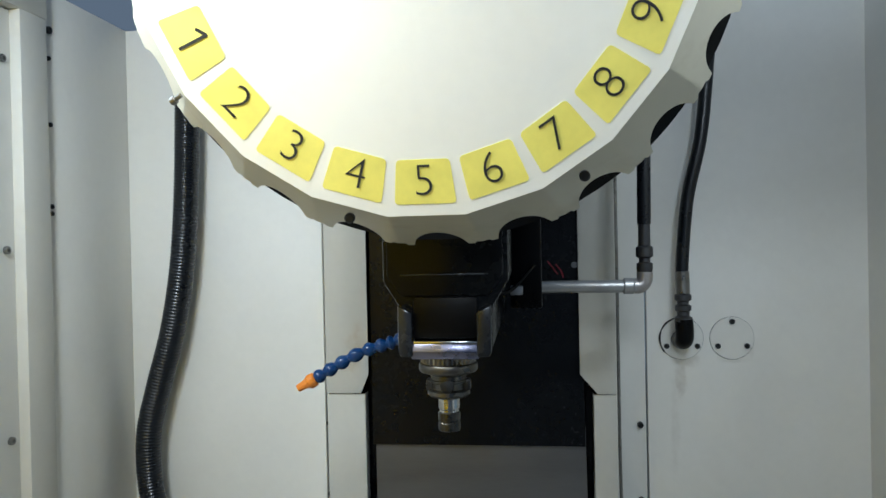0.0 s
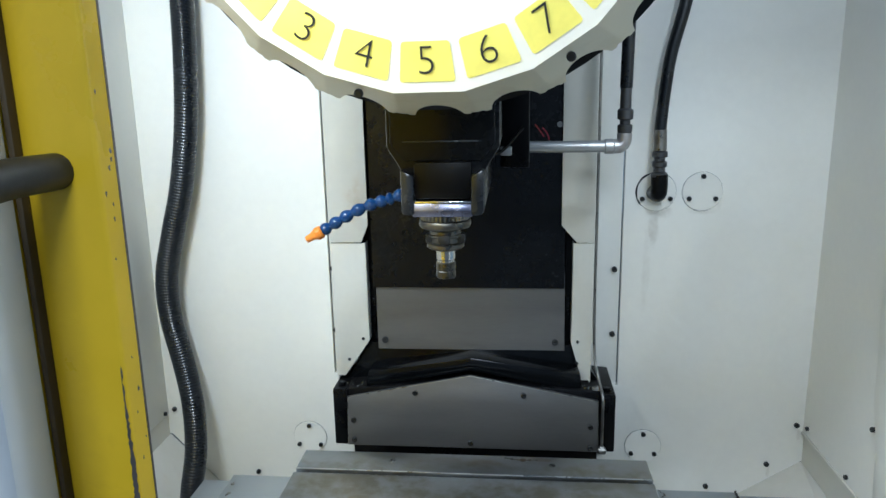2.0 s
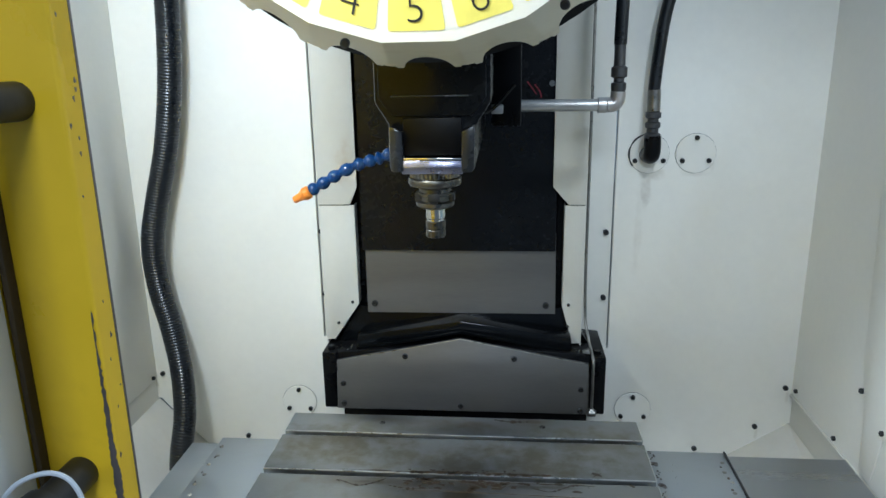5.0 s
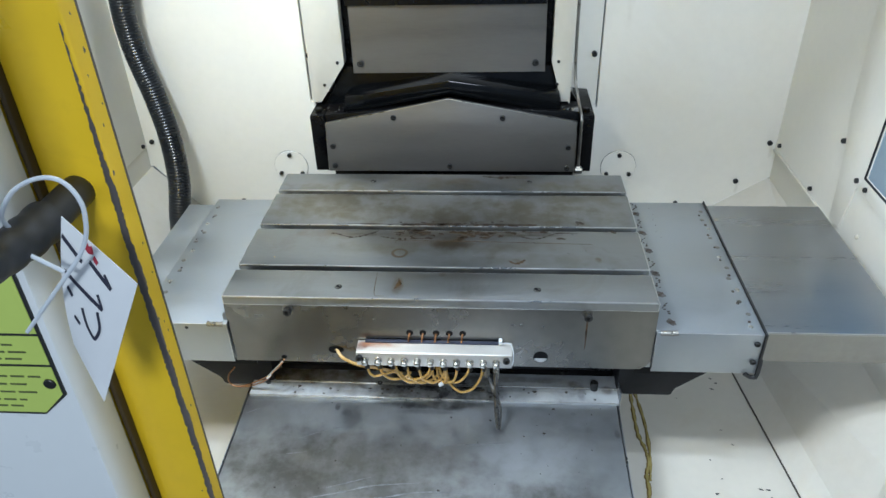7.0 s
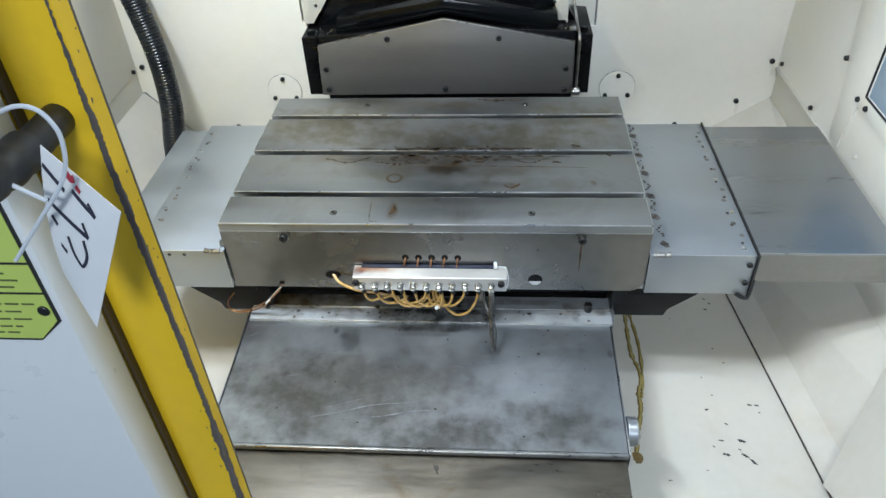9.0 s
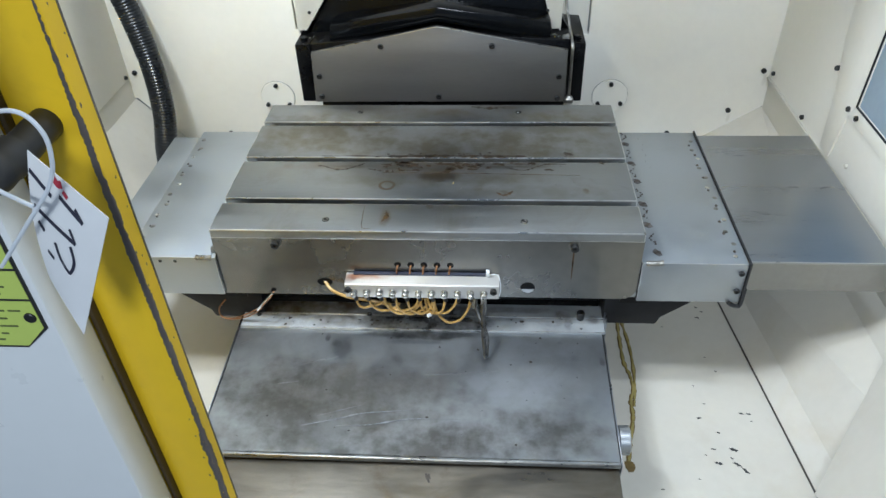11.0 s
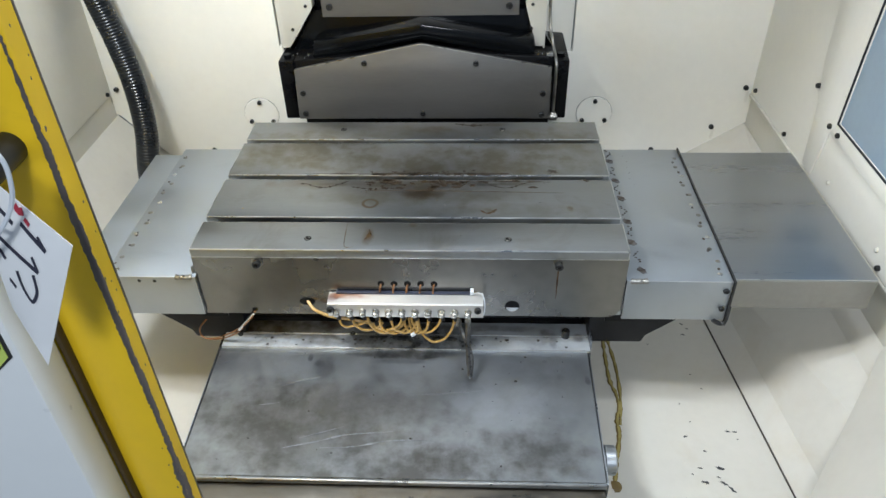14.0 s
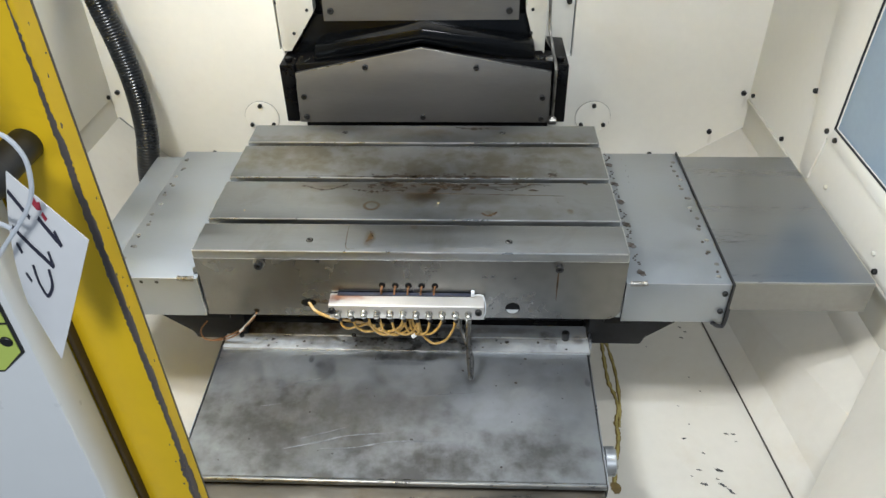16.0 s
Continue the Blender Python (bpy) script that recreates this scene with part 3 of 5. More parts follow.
# ---- column and way covers ----
def column_side(x_wall, x_in, x_low, side, name):
    """The cream cover strip beside the column, notched lower down."""
    ob = thing(name, (x_wall + x_in) / 2, 0.70, 0.9, "cream painted sheet cover beside the column", "column cover", "column covers")
    s = side
    part("upper_panel", prism([(x_wall, 1.262), (x_low + s * 0.006, 1.262), (x_in, 1.30), (x_in, 2.03), (x_wall, 2.03)], "y", 0.655, 0.66, 0.001), CREAM_L if side < 0 else CREAM, ob)
    part("lower_panel", prism([(x_wall, 0.952), (x_wall - s * 0.018, 0.952), (x_low, 1.036), (x_low, 1.26), (x_wall, 1.26)], "y", 0.66, 0.664, 0.001), CREAM, ob)
    part("return_flange", prism([(x_low, 1.26), (x_low, 1.036), (x_wall - s * 0.018, 0.952), (x_wall, 0.952), (x_wall, 0.9505), (x_wall - s * 0.0188, 0.9505), (x_low - s * 0.0015, 1.0355), (x_low - s * 0.0015, 1.26)], "y", 0.6605, 0.69), CREAM, ob)
    part("side_panel", box(min(x_wall, x_wall - s * 0.003), max(x_wall, x_wall - s * 0.003), 0.662, 0.765, 0.93, 2.03), CREAM, ob)
    screws(ob, [(x, 0.66, z, "y-", 0.0035, 0.003) for z, x in ((0.990, x_wall - s * 0.030), (1.040, x_low + s * 0.012))])
    return ob


seat((column_side(-0.316, -0.230, -0.240, -1, "column_cover"), column_side(0.2525, 0.184, 0.211, 1, "column_cover")), (0, 0, -0.005))
col = thing("column", -0.015, 0.80, 0.9, "black machine column behind the telescopic cover", "machine column")
part("casting", box(-0.30, 0.25, 0.78, 1.0, 0.6, 2.03, 0.004), BLACK, col)
part("left_guide", box(-0.246, -0.228, 0.70, 0.78, 0.95, 2.03, 0.002), BLACK, col)
part("right_guide", box(0.196, 0.216, 0.70, 0.78, 0.95, 2.03, 0.002), BLACK, col)
wc = thing("telescopic_cover", -0.015, 0.70, 1.0, "dark telescopic way cover on the column", "way cover")
part("upper_plate", sheet([(-0.226, 0.668, 1.153), (0.193, 0.668, 1.153), (0.186, 0.668, 2.02), (-0.226, 0.668, 2.02)], 0.004), OILBLACK, wc, "oily black upper plate")
part("lower_plate", prism([(-0.2215, 1.006), (0.196, 1.008), (0.194, 1.19), (-0.2215, 1.19)], "y", 0.676, 0.68), GREY_PLATE, wc, "matt grey lower plate")
screws(wc, [(x, 0.676, 1.028, "y-", 0.007, 0.006) for x in (-0.205, 0.175)])

# ---- base box under the column ----
base = thing("machine_pedestal", -0.01, 0.62, 0.55, "black machine base with a gable-shaped steel front plate", "machine base")
part("block", prism([(-0.316, 0.81), (0.301, 0.81), (0.301, 0.945), (0.255, 0.95), (-0.01, 0.965), (-0.27, 0.945), (-0.316, 0.938)], "y", 0.592, 0.78, 0.003), BLACK, base)
part("foot", box(-0.285, 0.27, 0.63, 0.80, 0.55, 0.812, 0.003), BLACK, base)
for x in (-0.2995, 0.2845):
    part("side_block", box(x - 0.0165, x + 0.0165, 0.584, 0.70, 0.812, 0.945, 0.003), BLACK, base)
polish(part("front_plate", prism([(-0.283, 0.928), (-0.01, 0.984), (0.265, 0.931), (0.267, 0.812), (-0.287, 0.812)], "y", 0.582, 0.590, 0.0014), GREY_PLATE, base, "dull grey steel gable plate"), STEELBOLT, 0.002)
for x, z in ((-0.271, 0.874), (0.249, 0.872), (-0.131, 0.942), (0.105, 0.941), (-0.271, 0.826), (0.249, 0.822), (-0.011, 0.826)):
    screws(base, [(x, 0.582, z, "y-", 0.006, 0.005)])
# rubber ridge cover behind the plate
ridge = thing("ridge_cover", -0.01, 0.63, 0.93, "glossy oily black rubber roof-shaped cover", "way cover")
bm = bmesh.new()
prism([(-0.245, 0.94), (-0.01, 0.985), (0.23, 0.94), (0.228, 0.984), (-0.01, 1.018), (-0.24, 0.981)], "y", 0.60, 0.655, 0.008, bm)
part("hood", bm, RUBBER, ridge)
part("skirt", prism([(-0.30, 0.935), (-0.245, 1.03), (0.215, 1.03), (0.28, 0.935)], "y", 0.655, 0.70, 0.003), RUBBER, ridge)
for x in (-0.2995, 0.2845):
    bolt = part("socket_bolt", rod((x, 0.606, 0.9445), (x, 0.606, 0.9535), 0.0085, 16, edge=0.001), BLACK, base, "black socket bolt")
    part("hex_socket", lathe([(0, 0.0046), (0.0004, 0.0046), (0.0005, 0.003)], (x, 0.606, 0.9534), (x, 0.606, 1), 6), BOLT, bolt)
part("lug", prism([(0.252, 0.930), (0.272, 0.926), (0.272, 0.952), (0.264, 0.958), (0.252, 0.954)], "y", 0.596, 0.606, 0.001), STEELBOLT, base, "small steel lug")
seat((base, ridge), (0.001, 0.022, -0.0095))

# ---- moving table ----
table = thing("machine_table", 0, 0.2, 0.77, "ground steel machine table with three slots and oil stains", "machine table")
prof, zt = [(-0.003, 0.884), (-0.003, 0.9)], 0.9
for y in (0.075, 0.2, 0.325):
    prof += [(y - 0.0065, zt), (y - 0.0065, zt - 0.014), (y - 0.012, zt - 0.014), (y - 0.012, zt - 0.024), (y + 0.012, zt - 0.024), (y + 0.012, zt - 0.014), (y + 0.0065, zt - 0.014), (y + 0.0065, zt)]
prof += [(0.4, 0.9), (0.4, 0.85), (0.001, 0.85), (0.001, 0.884)]
polish(part("slotted_top", prism(prof, "x", -0.336, 0.330, 0.0017), GROUND_STEEL, table), EDGE_STEEL, 0.003)
r = 0.022
part("apron", prism([(-0.337, 0.8835), (-0.337, 0.77), (0.30, 0.77), *[(0.331 - r + r * math.sin(a), 0.77 + r - r * math.cos(a)) for a in (0.3, 0.8, 1.27)], (0.331, 0.8835)], "y", 0.0, 0.003), APRON_STEEL, table, "dull stainless front apron")
part("underside", box(-0.30, 0.30, 0.03, 0.39, 0.76, 0.85, 0.004), BLACK, table)
for x in (-0.2355, 0.2265):
    part("washer", rod((x, 0.0005, 0.875), (x, -0.0015, 0.875), 0.009, 20), STEELBOLT, table)
    screws(table, [(x, -0.001, 0.874, "y-", 0.0065, 0.008)])
for x, y in ((-0.158, 0.0255), (0.15, 0.0255), (-0.155, 0.37), (0.15, 0.37)):
    hole = part("tapped_hole", lathe([(0, 0.0056), (0.0004, 0.0056), (0.0005, 0.0045)], (x, y, 0.8999), (x, y, 1), 16), BLACK, table)
    # small bright arcs draw the glints on the hole's thread
    part("thread_glint", tube([(x - 0.0042, y + 0.001, 0.9003), (x - 0.002, y - 0.0032, 0.9003), (x + 0.0018, y - 0.0034, 0.9003)], 0.0006, 6, 4), STEELBOLT, hole)
    part("thread_glint", tube([(x + 0.0008, y + 0.003, 0.9003), (x + 0.0028, y + 0.0012, 0.9003), (x + 0.003, y - 0.0008, 0.9003)], 0.0007, 6, 4), STEELBOLT, hole)


def oval(x, z, a, b, lo=0.0, hi=360.0):
    """The outline of an oval, or of the part of it between two angles."""
    return [(x + a * math.cos(radians(lo + (hi - lo) * k / 24)), z + b * math.sin(radians(lo + (hi - lo) * k / 24))) for k in range(24 if hi - lo == 360 else 25)]


part("apron_hole", prism(oval(-0.168, 0.797, 0.0125, 0.0075), "y", -0.0006, 0.001), BLACK, table)
part("apron_hole", prism(oval(-0.256, 0.779, 0.0045, 0.0035), "y", -0.0006, 0.001), BLACK, table)
hole = part("apron_hole", prism(oval(0.159, 0.791, 0.0115, 0.0105), "y", -0.0006, 0.001), BLACK, table)
part("bright_edge", prism(oval(0.159, 0.791, 0.0105, 0.0100, 195, 345), "y", -0.0010, -0.0004), EDGE_STEEL, hole)

part("drip", prism([(0.2255, 0.868), (0.2248, 0.845), (0.2256, 0.815), (0.2262, 0.806), (0.2270, 0.815), (0.2276, 0.845), (0.2275, 0.868)], "y", -0.0005, 0.0005), THINOIL, table, "thin dried oil drip")

# lubrication manifold on the apron
man = thing("oil_manifold", -0.009, -0.02, 0.77, "white metal oil distributor block with eleven amber tubes", "oil manifold")
part("block", prism([(-0.0015, 0.8185), (-0.006, 0.8185), (-0.0255, 0.8155), (-0.027, 0.8145), (-0.027, 0.790), (-0.0015, 0.790)], "x", -0.13, 0.113, 0.0008), MANIFOLD_PAINT, man)
part("top_strip", box(-0.118, 0.098, -0.0075, -0.0012, 0.8183, 0.8212, 0.0006), DARKBLUE, man, "dark blue strip along the top")
part("clip", box(0.0925, 0.098, -0.010, -0.0012, 0.8205, 0.828, 0.0008), ZIP, man)
XS = [-0.116 + 0.0205 * i for i in range(11)]
for i, x in enumerate(XS):
    f = part("fitting", lathe([(0, 0.0062), (0.003, 0.0062), (0.0032, 0.0052), (0.0075, 0.0054), (0.0095, 0.0046), (0.0105, 0.0028)], (x, -0.0268, 0.802), (x, -0.05, 0.797), 12), NICKEL, man)
    part("elbow", rod((x + 0.001, -0.0245, 0.793), (x + 0.0015, -0.0255, 0.783), 0.0038, 10), BOLT, f)


def loop_tube(rows):
    """(fitting pitches from the first one, drop in mm) turned into one hanging tube."""
    k = len(rows) - 1
    return tube([(-0.116 + 0.0205 * u, -0.0255 - 0.006 * math.sin(math.pi * i / k) + 0.010 * i / k, 0.788 - 0.001 * d) for i, (u, d) in enumerate(rows)], 0.0021, 8, 6)


for rows in ([(0.1, 0), (0.2, 13), (0.6, 20), (1.1, 19), (1.8, 18), (2.3, 14)], [(1.1, 0), (1.25, 14), (1.9, 26), (2.8, 27), (3.4, 20)], [(2.3, 0), (2.5, 16), (3.2, 31), (4.2, 30), (4.9, 20), (5.2, 8)],
             [(3.15, 0), (3.4, 22), (4.2, 33), (5.0, 30), (5.6, 22)], [(4.05, 0), (4.3, 21), (5.1, 32), (5.8, 24), (6.1, 8)], [(5.0, 0), (4.7, 14), (3.9, 25), (3.0, 27), (2.2, 17)],
             [(6.1, 0), (6.15, 12), (6.1, 26), (5.7, 33), (5.2, 26), (5.0, 10)], [(7.0, 0), (6.95, 12), (6.7, 26), (6.1, 32), (5.6, 27), (5.4, 10)], [(8.0, 0), (7.7, 14), (7.1, 28), (6.3, 29), (5.8, 20), (5.6, 8)], [(9.0, 0), (8.8, 20), (8.2, 42), (7.3, 50), (6.6, 40), (6.25, 26), (6.1, 8)]):
    part("tube", loop_tube(rows), AMBER, man)
part("coupling", rod((-0.0005, -0.027, 0.752), (0.0045, -0.028, 0.757), 0.0032, 8), ZIP, man)
part("white_tube", tube([(0.096, -0.008, 0.823), (0.110, -0.012, 0.826), (0.1150, -0.018, 0.815), (0.1150, -0.022, 0.800), (0.112, -0.026, 0.792)], 0.0008, 6, 6), ZIP, man)
for i in range(5):
    x = -0.047 + 0.0208 * i
    part("hole", rod((x, -0.0007, 0.834), (x, 0.001, 0.834), 0.0055, 14), BLACK, man)
    part("tube", tube([(x, 0.0, 0.833), (x - 0.001, -0.004, 0.829), (x - 0.002, -0.006, 0.8205)], 0.0016, 8, 4), DULL_COPPER, man)
screws(man, [(x, -0.027, 0.806, "y-", 0.0055, 0.005) for x in (-0.1255, 0.1045)])
part("inlet_tube", tube([(-0.168, 0.001, 0.797), (-0.155, -0.012, 0.790), (-0.13, -0.016, 0.780), (-0.10, -0.016, 0.774), (-0.06, -0.018, 0.766)], 0.0026, 8, 6), AMBER, man)
part("drain_hose", tube([(0.089, -0.028, 0.790), (0.0885, -0.040, 0.770), (0.090, -0.058, 0.735), (0.093, -0.070, 0.712), (0.0945, -0.066, 0.709), (0.094, -0.050, 0.735), (0.080, -0.030, 0.765), (0.074, -0.022, 0.782)], 0.0036, 10, 8), BRAID, man, "dark braided drain hose")
for x, y in ((0.089, -0.028), (0.074, -0.022)):
    part("ferrule", rod((x, y, 0.792), (x + 0.0003, y - 0.004, 0.772), 0.0052, 12), NICKEL, man)

# ---- side covers of the table ----
def travel_cover(x_in, x_out, name):
    s = 1 if x_out > x_in else -1
    lo, hi = min(x_in, x_out), max(x_in, x_out)
    ob = thing(name, (lo + hi) / 2, 0.19, 0.77, "stainless sheet cover riveted to the side of the table", "way cover", "table side covers")
    bm = bmesh.new()
    prism([(-0.006, 0.772), (-0.006, 0.848), (0.387, 0.848), (0.387, 0.772), (0.384, 0.772), (0.384, 0.845), (-0.003, 0.845), (-0.003, 0.772)], "x", lo, hi, 0.0008, bm)
    polish(part("body", bm, SATIN, ob), EDGE_STEEL, 0.002)
    part("wiper", prism([(-0.010, 0.764), (-0.010, 0.8505), (0.389, 0.8505), (0.389, 0.764), (0.383, 0.764), (0.383, 0.8445), (-0.003, 0.8445), (-0.003, 0.764)], "x", *sorted((x_out + s * 0.0005, x_out + s * 0.0030))), WIPER, ob, "black rubber wiper edge") if s > 0 else None
    for i in range(12):
        y = 0.012 + 0.031 * i
        part("rivet", lathe([(0, 0.004), (0.0006, 0.004), (0.0012, 0.002)], (x_out - s * (0.011 if i % 2 else 0.016), y, 0.848), (x_out - s * (0.011 if i % 2 else 0.016), y, 1), 8), STEELBOLT if i % 3 else CHROME, ob)
    return ob


right_cover = travel_cover(0.3332, 0.489, "table_side_cover")
left_cover = travel_cover(-0.3193, -0.463, "table_side_cover")
part("corner_plate", box(0.29, 0.334, 0.0034, 0.006, 0.772, 0.849), SATIN, right_cover)
screws(right_cover, [(0.481, -0.006, z, "y-", 0.0045, 0.004) for z in (0.831, 0.796)])
part("wiper_foot", tube([(0.492, -0.007, 0.80), (0.492, -0.007, 0.775), (0.489, -0.007, 0.766), (0.481, -0.007, 0.767), (0.473, -0.007, 0.773)], 0.0035, 8, 6), WIPER, right_cover)
part("corner_plate", box(-0.328, -0.28, 0.0034, 0.006, 0.772, 0.849), SATIN, left_cover)
screws(left_cover, [(x, -0.006, 0.840, "y-", 0.003, 0.001) for x in (-0.408, -0.384)])
fix = thing("end_cover", 0.595, 0.19, 0.78, "smooth stainless end cover reaching the side panel", "way cover")
polish(part("top_sheet", prism([(0.0, 0.838), (0.0, 0.842), (0.378, 0.842), (0.378, 0.786), (0.375, 0.786), (0.375, 0.839), (0.003, 0.839)], "x", 0.40, 0.703, 0.0008), SHEET_STEEL, fix), EDGE_STEEL, 0.002)
part("front_sheet", box(0.40, 0.703, 0.0004, 0.003, 0.786, 0.8385), SHEET_PLAIN, fix)
part("end_sheet", box(0.7005, 0.703, 0.003, 0.375, 0.786, 0.839), SHEET_PLAIN, fix)
seat((fix,), (0.001, 0.006, 0.0015))
fix2 = thing("end_cover", -0.50, 0.19, 0.78, "short stainless end cover beside the table", "way cover")
part("end_sheet", box(-0.522, -0.39, 0.0, 0.003, 0.776, 0.84), SHEET_PLAIN, fix2)
part("sheet", prism([(-0.39, 0.842), (-0.519, 0.842), (-0.543, 0.80), (-0.543, 0.775), (-0.540, 0.775), (-0.540, 0.799), (-0.517, 0.839), (-0.39, 0.839)], "y", 0.003, 0.375, 0.0006), SATIN, fix2)

# ---- saddle ----
saddle = thing("saddle", 0, 0.1, 0.60, "dark saddle casting under the table", "machine saddle")
part("casting", box(-0.27, 0.27, 0.055, 0.55, 0.56, 0.755, 0.006), BLACK, saddle)
for s in (-1, 1):
    part("arm", prism([(s * 0.27, 0.765), (s * 0.42, 0.765), (s * 0.36, 0.715), (s * 0.355, 0.70), (s * 0.27, 0.70)], "y", 0.02, 0.30, 0.004), DARK_CASTING, saddle)
    part("pocket", box(*sorted((s * 0.292, s * 0.333)), 0.0175, 0.021, 0.750, 0.762), BLACK, saddle)
    part("tie_bar", rod((s * -0.262, 0.046, 0.738), (s * 0.262, 0.046, 0.738), 0.007), BLACK, saddle) if s > 0 else None
front = thing("saddle_cover", -0.015, -0.17, 0.70, "stained stainless sheet cover in front of the table", "way cover")
polish(part("ledge", prism([(0.0, 0.746), (-0.026, 0.7442), (-0.028, 0.7425), (-0.055, 0.740), (-0.056, 0.736), (0.0, 0.741)], "x", -0.305, 0.272, 0.0005), LEDGE_STEEL, front, "dirty oily steel ledge"), STEELBOLT, 0.0010)
polish(part("sheet", prism([(-0.05, 0.7365), (-0.281, 0.7222), (-0.2825, 0.7232), (-0.286, 0.7232), (-0.2875, 0.7215), (-0.2875, 0.716), (-0.284, 0.7145), (-0.278, 0.718), (-0.05, 0.731)], "x", -0.307, 0.268, 0.0008), STAINED_STEEL, front), STEELBOLT, 0.0012)
for x in (0.2688, -0.3092):
    part("side_flange", prism([(-0.02, 0.741), (-0.285, 0.7235), (-0.285, 0.66), (-0.02, 0.66)], "x", x, x + 0.0016, 0.0004), SHEET_STEEL, front)
part("upstand", box(0.2722, 0.2742, -0.05, -0.006, 0.70, 0.757, 0.0006), SHEET_STEEL, front, "bright steel upstand")
screws(front, [(x, y, 0.7415, "z+", r, h) for x, y, r, h in ((0.236, -0.026, 0.0062, 0.015), (-0.28, -0.03, 0.004, 0.004), (-0.1, -0.026, 0.004, 0.004))])
low = thing("lower_saddle_cover", -0.015, -0.45, 0.60, "stained stainless lower telescopic cover", "way cover")
part("sheet", prism([(-0.05, 0.7255), (-0.29, 0.7110), (-0.485, 0.699), (-0.485, 0.60), (-0.482, 0.60), (-0.482, 0.696), (-0.05, 0.7215)], "x", -0.303, 0.2665, 0.0006), BROWN_STEEL, low)
part("spatter", sheet(blob(0.012, -0.305, 0.011, 41, 0.7104, 0.75, 18, 0.45, 0.2), 0.0005), DIRT, low, "dark brown splash")
part("knob", lathe([(0, 0.017), (0.004, 0.017), (0.005, 0.021), (0.018, 0.021), (0.020, 0.018)], (0.268, -0.232, 0.705), (1, -0.232, 0.705), 24), STAINED_STEEL, low)

SADDLE_MOVE, SADDLE_SCALE = (0.010, 0.0475, -0.0357), (1.041, 1.03, 1.0)
seat((front, low), SADDLE_MOVE, SADDLE_SCALE)
seat((saddle,), (0.010, 0, -0.004), (1.041, 1, 1))

# ---- tool turret: a disc that leans forward ----
N, TILT, AP = 21, 18.0, 0.284
TURN = pose(-0.0131, -0.1006, 1.837) @ Matrix.Rotation(radians(TILT), 4, "X") @ Matrix.Scale(0.9465, 4)
turret = thing("tool_turret", -0.0131, -0.1006, 1.837, "ivory tool turret disc with yellow numbered stickers", "tool turret")
SH, step = radians(0.35), 2 * math.pi / N


def ring_point(a, r, y):
    return TURN @ Vector((r * math.sin(a), y, -r * math.cos(a)))


bm = bmesh.new()
rv = AP / math.cos(step / 2)
face = [bm.verts.new(ring_point(SH + step * (i + 0.5), rv, 0.0)) for i in range(N)]
bm.faces.new(face)
back = [bm.verts.new(ring_point(SH + step * (i + 0.5), rv + 0.0008, 0.003)) for i in range(N)]
for i in range(N):
    bm.faces.new((face[i], back[i], back[(i + 1) % N], face[(i + 1) % N]))
part("face", bm, TURRETFACE, turret, angle=20)
# faceted rim with a round pocket mouth in each facet and stepped outer edge
bm = bmesh.new()
M = 40
DEEP, FAR = 0.110, 0.070


def rim_at(i, f):
    """Point f of the way from the face to the outer edge, on facet direction i."""
    a = SH + step * (i / M - 0.5)
    q = step * ((i % M) / M - 0.5)
    inner = AP / math.cos(q) + 0.0008
    u = abs(q) / (step / 2)
    outer = (AP + FAR) / math.cos(q * 0.8)
    if u > 0.84:
        outer -= 0.0045
    elif u < 0.62:
        outer -= 0.031 * math.sqrt(max(0.0, 1 - (u / 0.62) ** 2))
    g = (outer - inner) / FAR
    return a, inner + (outer - inner) * f, 0.0032 + DEEP * g * f


loops = []
for f in (0.0, 0.5, 1.0):
    loops.append([bm.verts.new(ring_point(*rim_at(i, f))) for i in range(N * M)])
for deep, r in ((0.12, 0.0), (0.12, 0.27)):
    loop = []
    for i in range(N * M):
        a, rr, y = rim_at(i, 1.0)
        loop.append(bm.verts.new(ring_point(a, (rr - 0.012) if not r else r, max(deep, y + 0.012))))
    loops.append(loop)
for la, lb in zip(loops[:4], loops[1:4]):
    for i in range(N * M):
        bm.faces.new((la[i], la[(i + 1) % (N * M)], lb[(i + 1) % (N * M)], lb[i]))
part("rim", bm, BEIGE, turret, "beige faceted rim with round pockets", angle=22)
bm = lathe([(0.105, 0.20), (0.105, 0.325), (0.117, 0.349), (0.15, 0.349), (0.17, 0.25)], (0, 0, 0), (0, 1, 0), 84)
bm.transform(TURN)
part("pocket_ring", bm, BLACK, turret, "black tool pocket ring behind the rim")
bm = lathe([(0.14, 0.12), (0.24, 0.12), (0.26, 0.1)], (0, 0, 0), (0, 1, 0), 32)
bm.transform(TURN)
part("hub", bm, BLACK, turret)


def rounded(points, r):
    """The outline with its corners rounded off."""
    out, n = [], len(points)
    for i in range(n):
        p, a, b = Vector(points[i]), Vector(points[i - 1]), Vector(points[(i + 1) % n])
        s, e = p + (a - p).normalized() * r, p + (b - p).normalized() * r
        for f in (0.0, 0.25, 0.5, 0.75, 1.0):
            q = s * (1 - f) ** 2 + p * 2 * f * (1 - f) + e * f * f
            out.append((q.x, q.y))
    return out


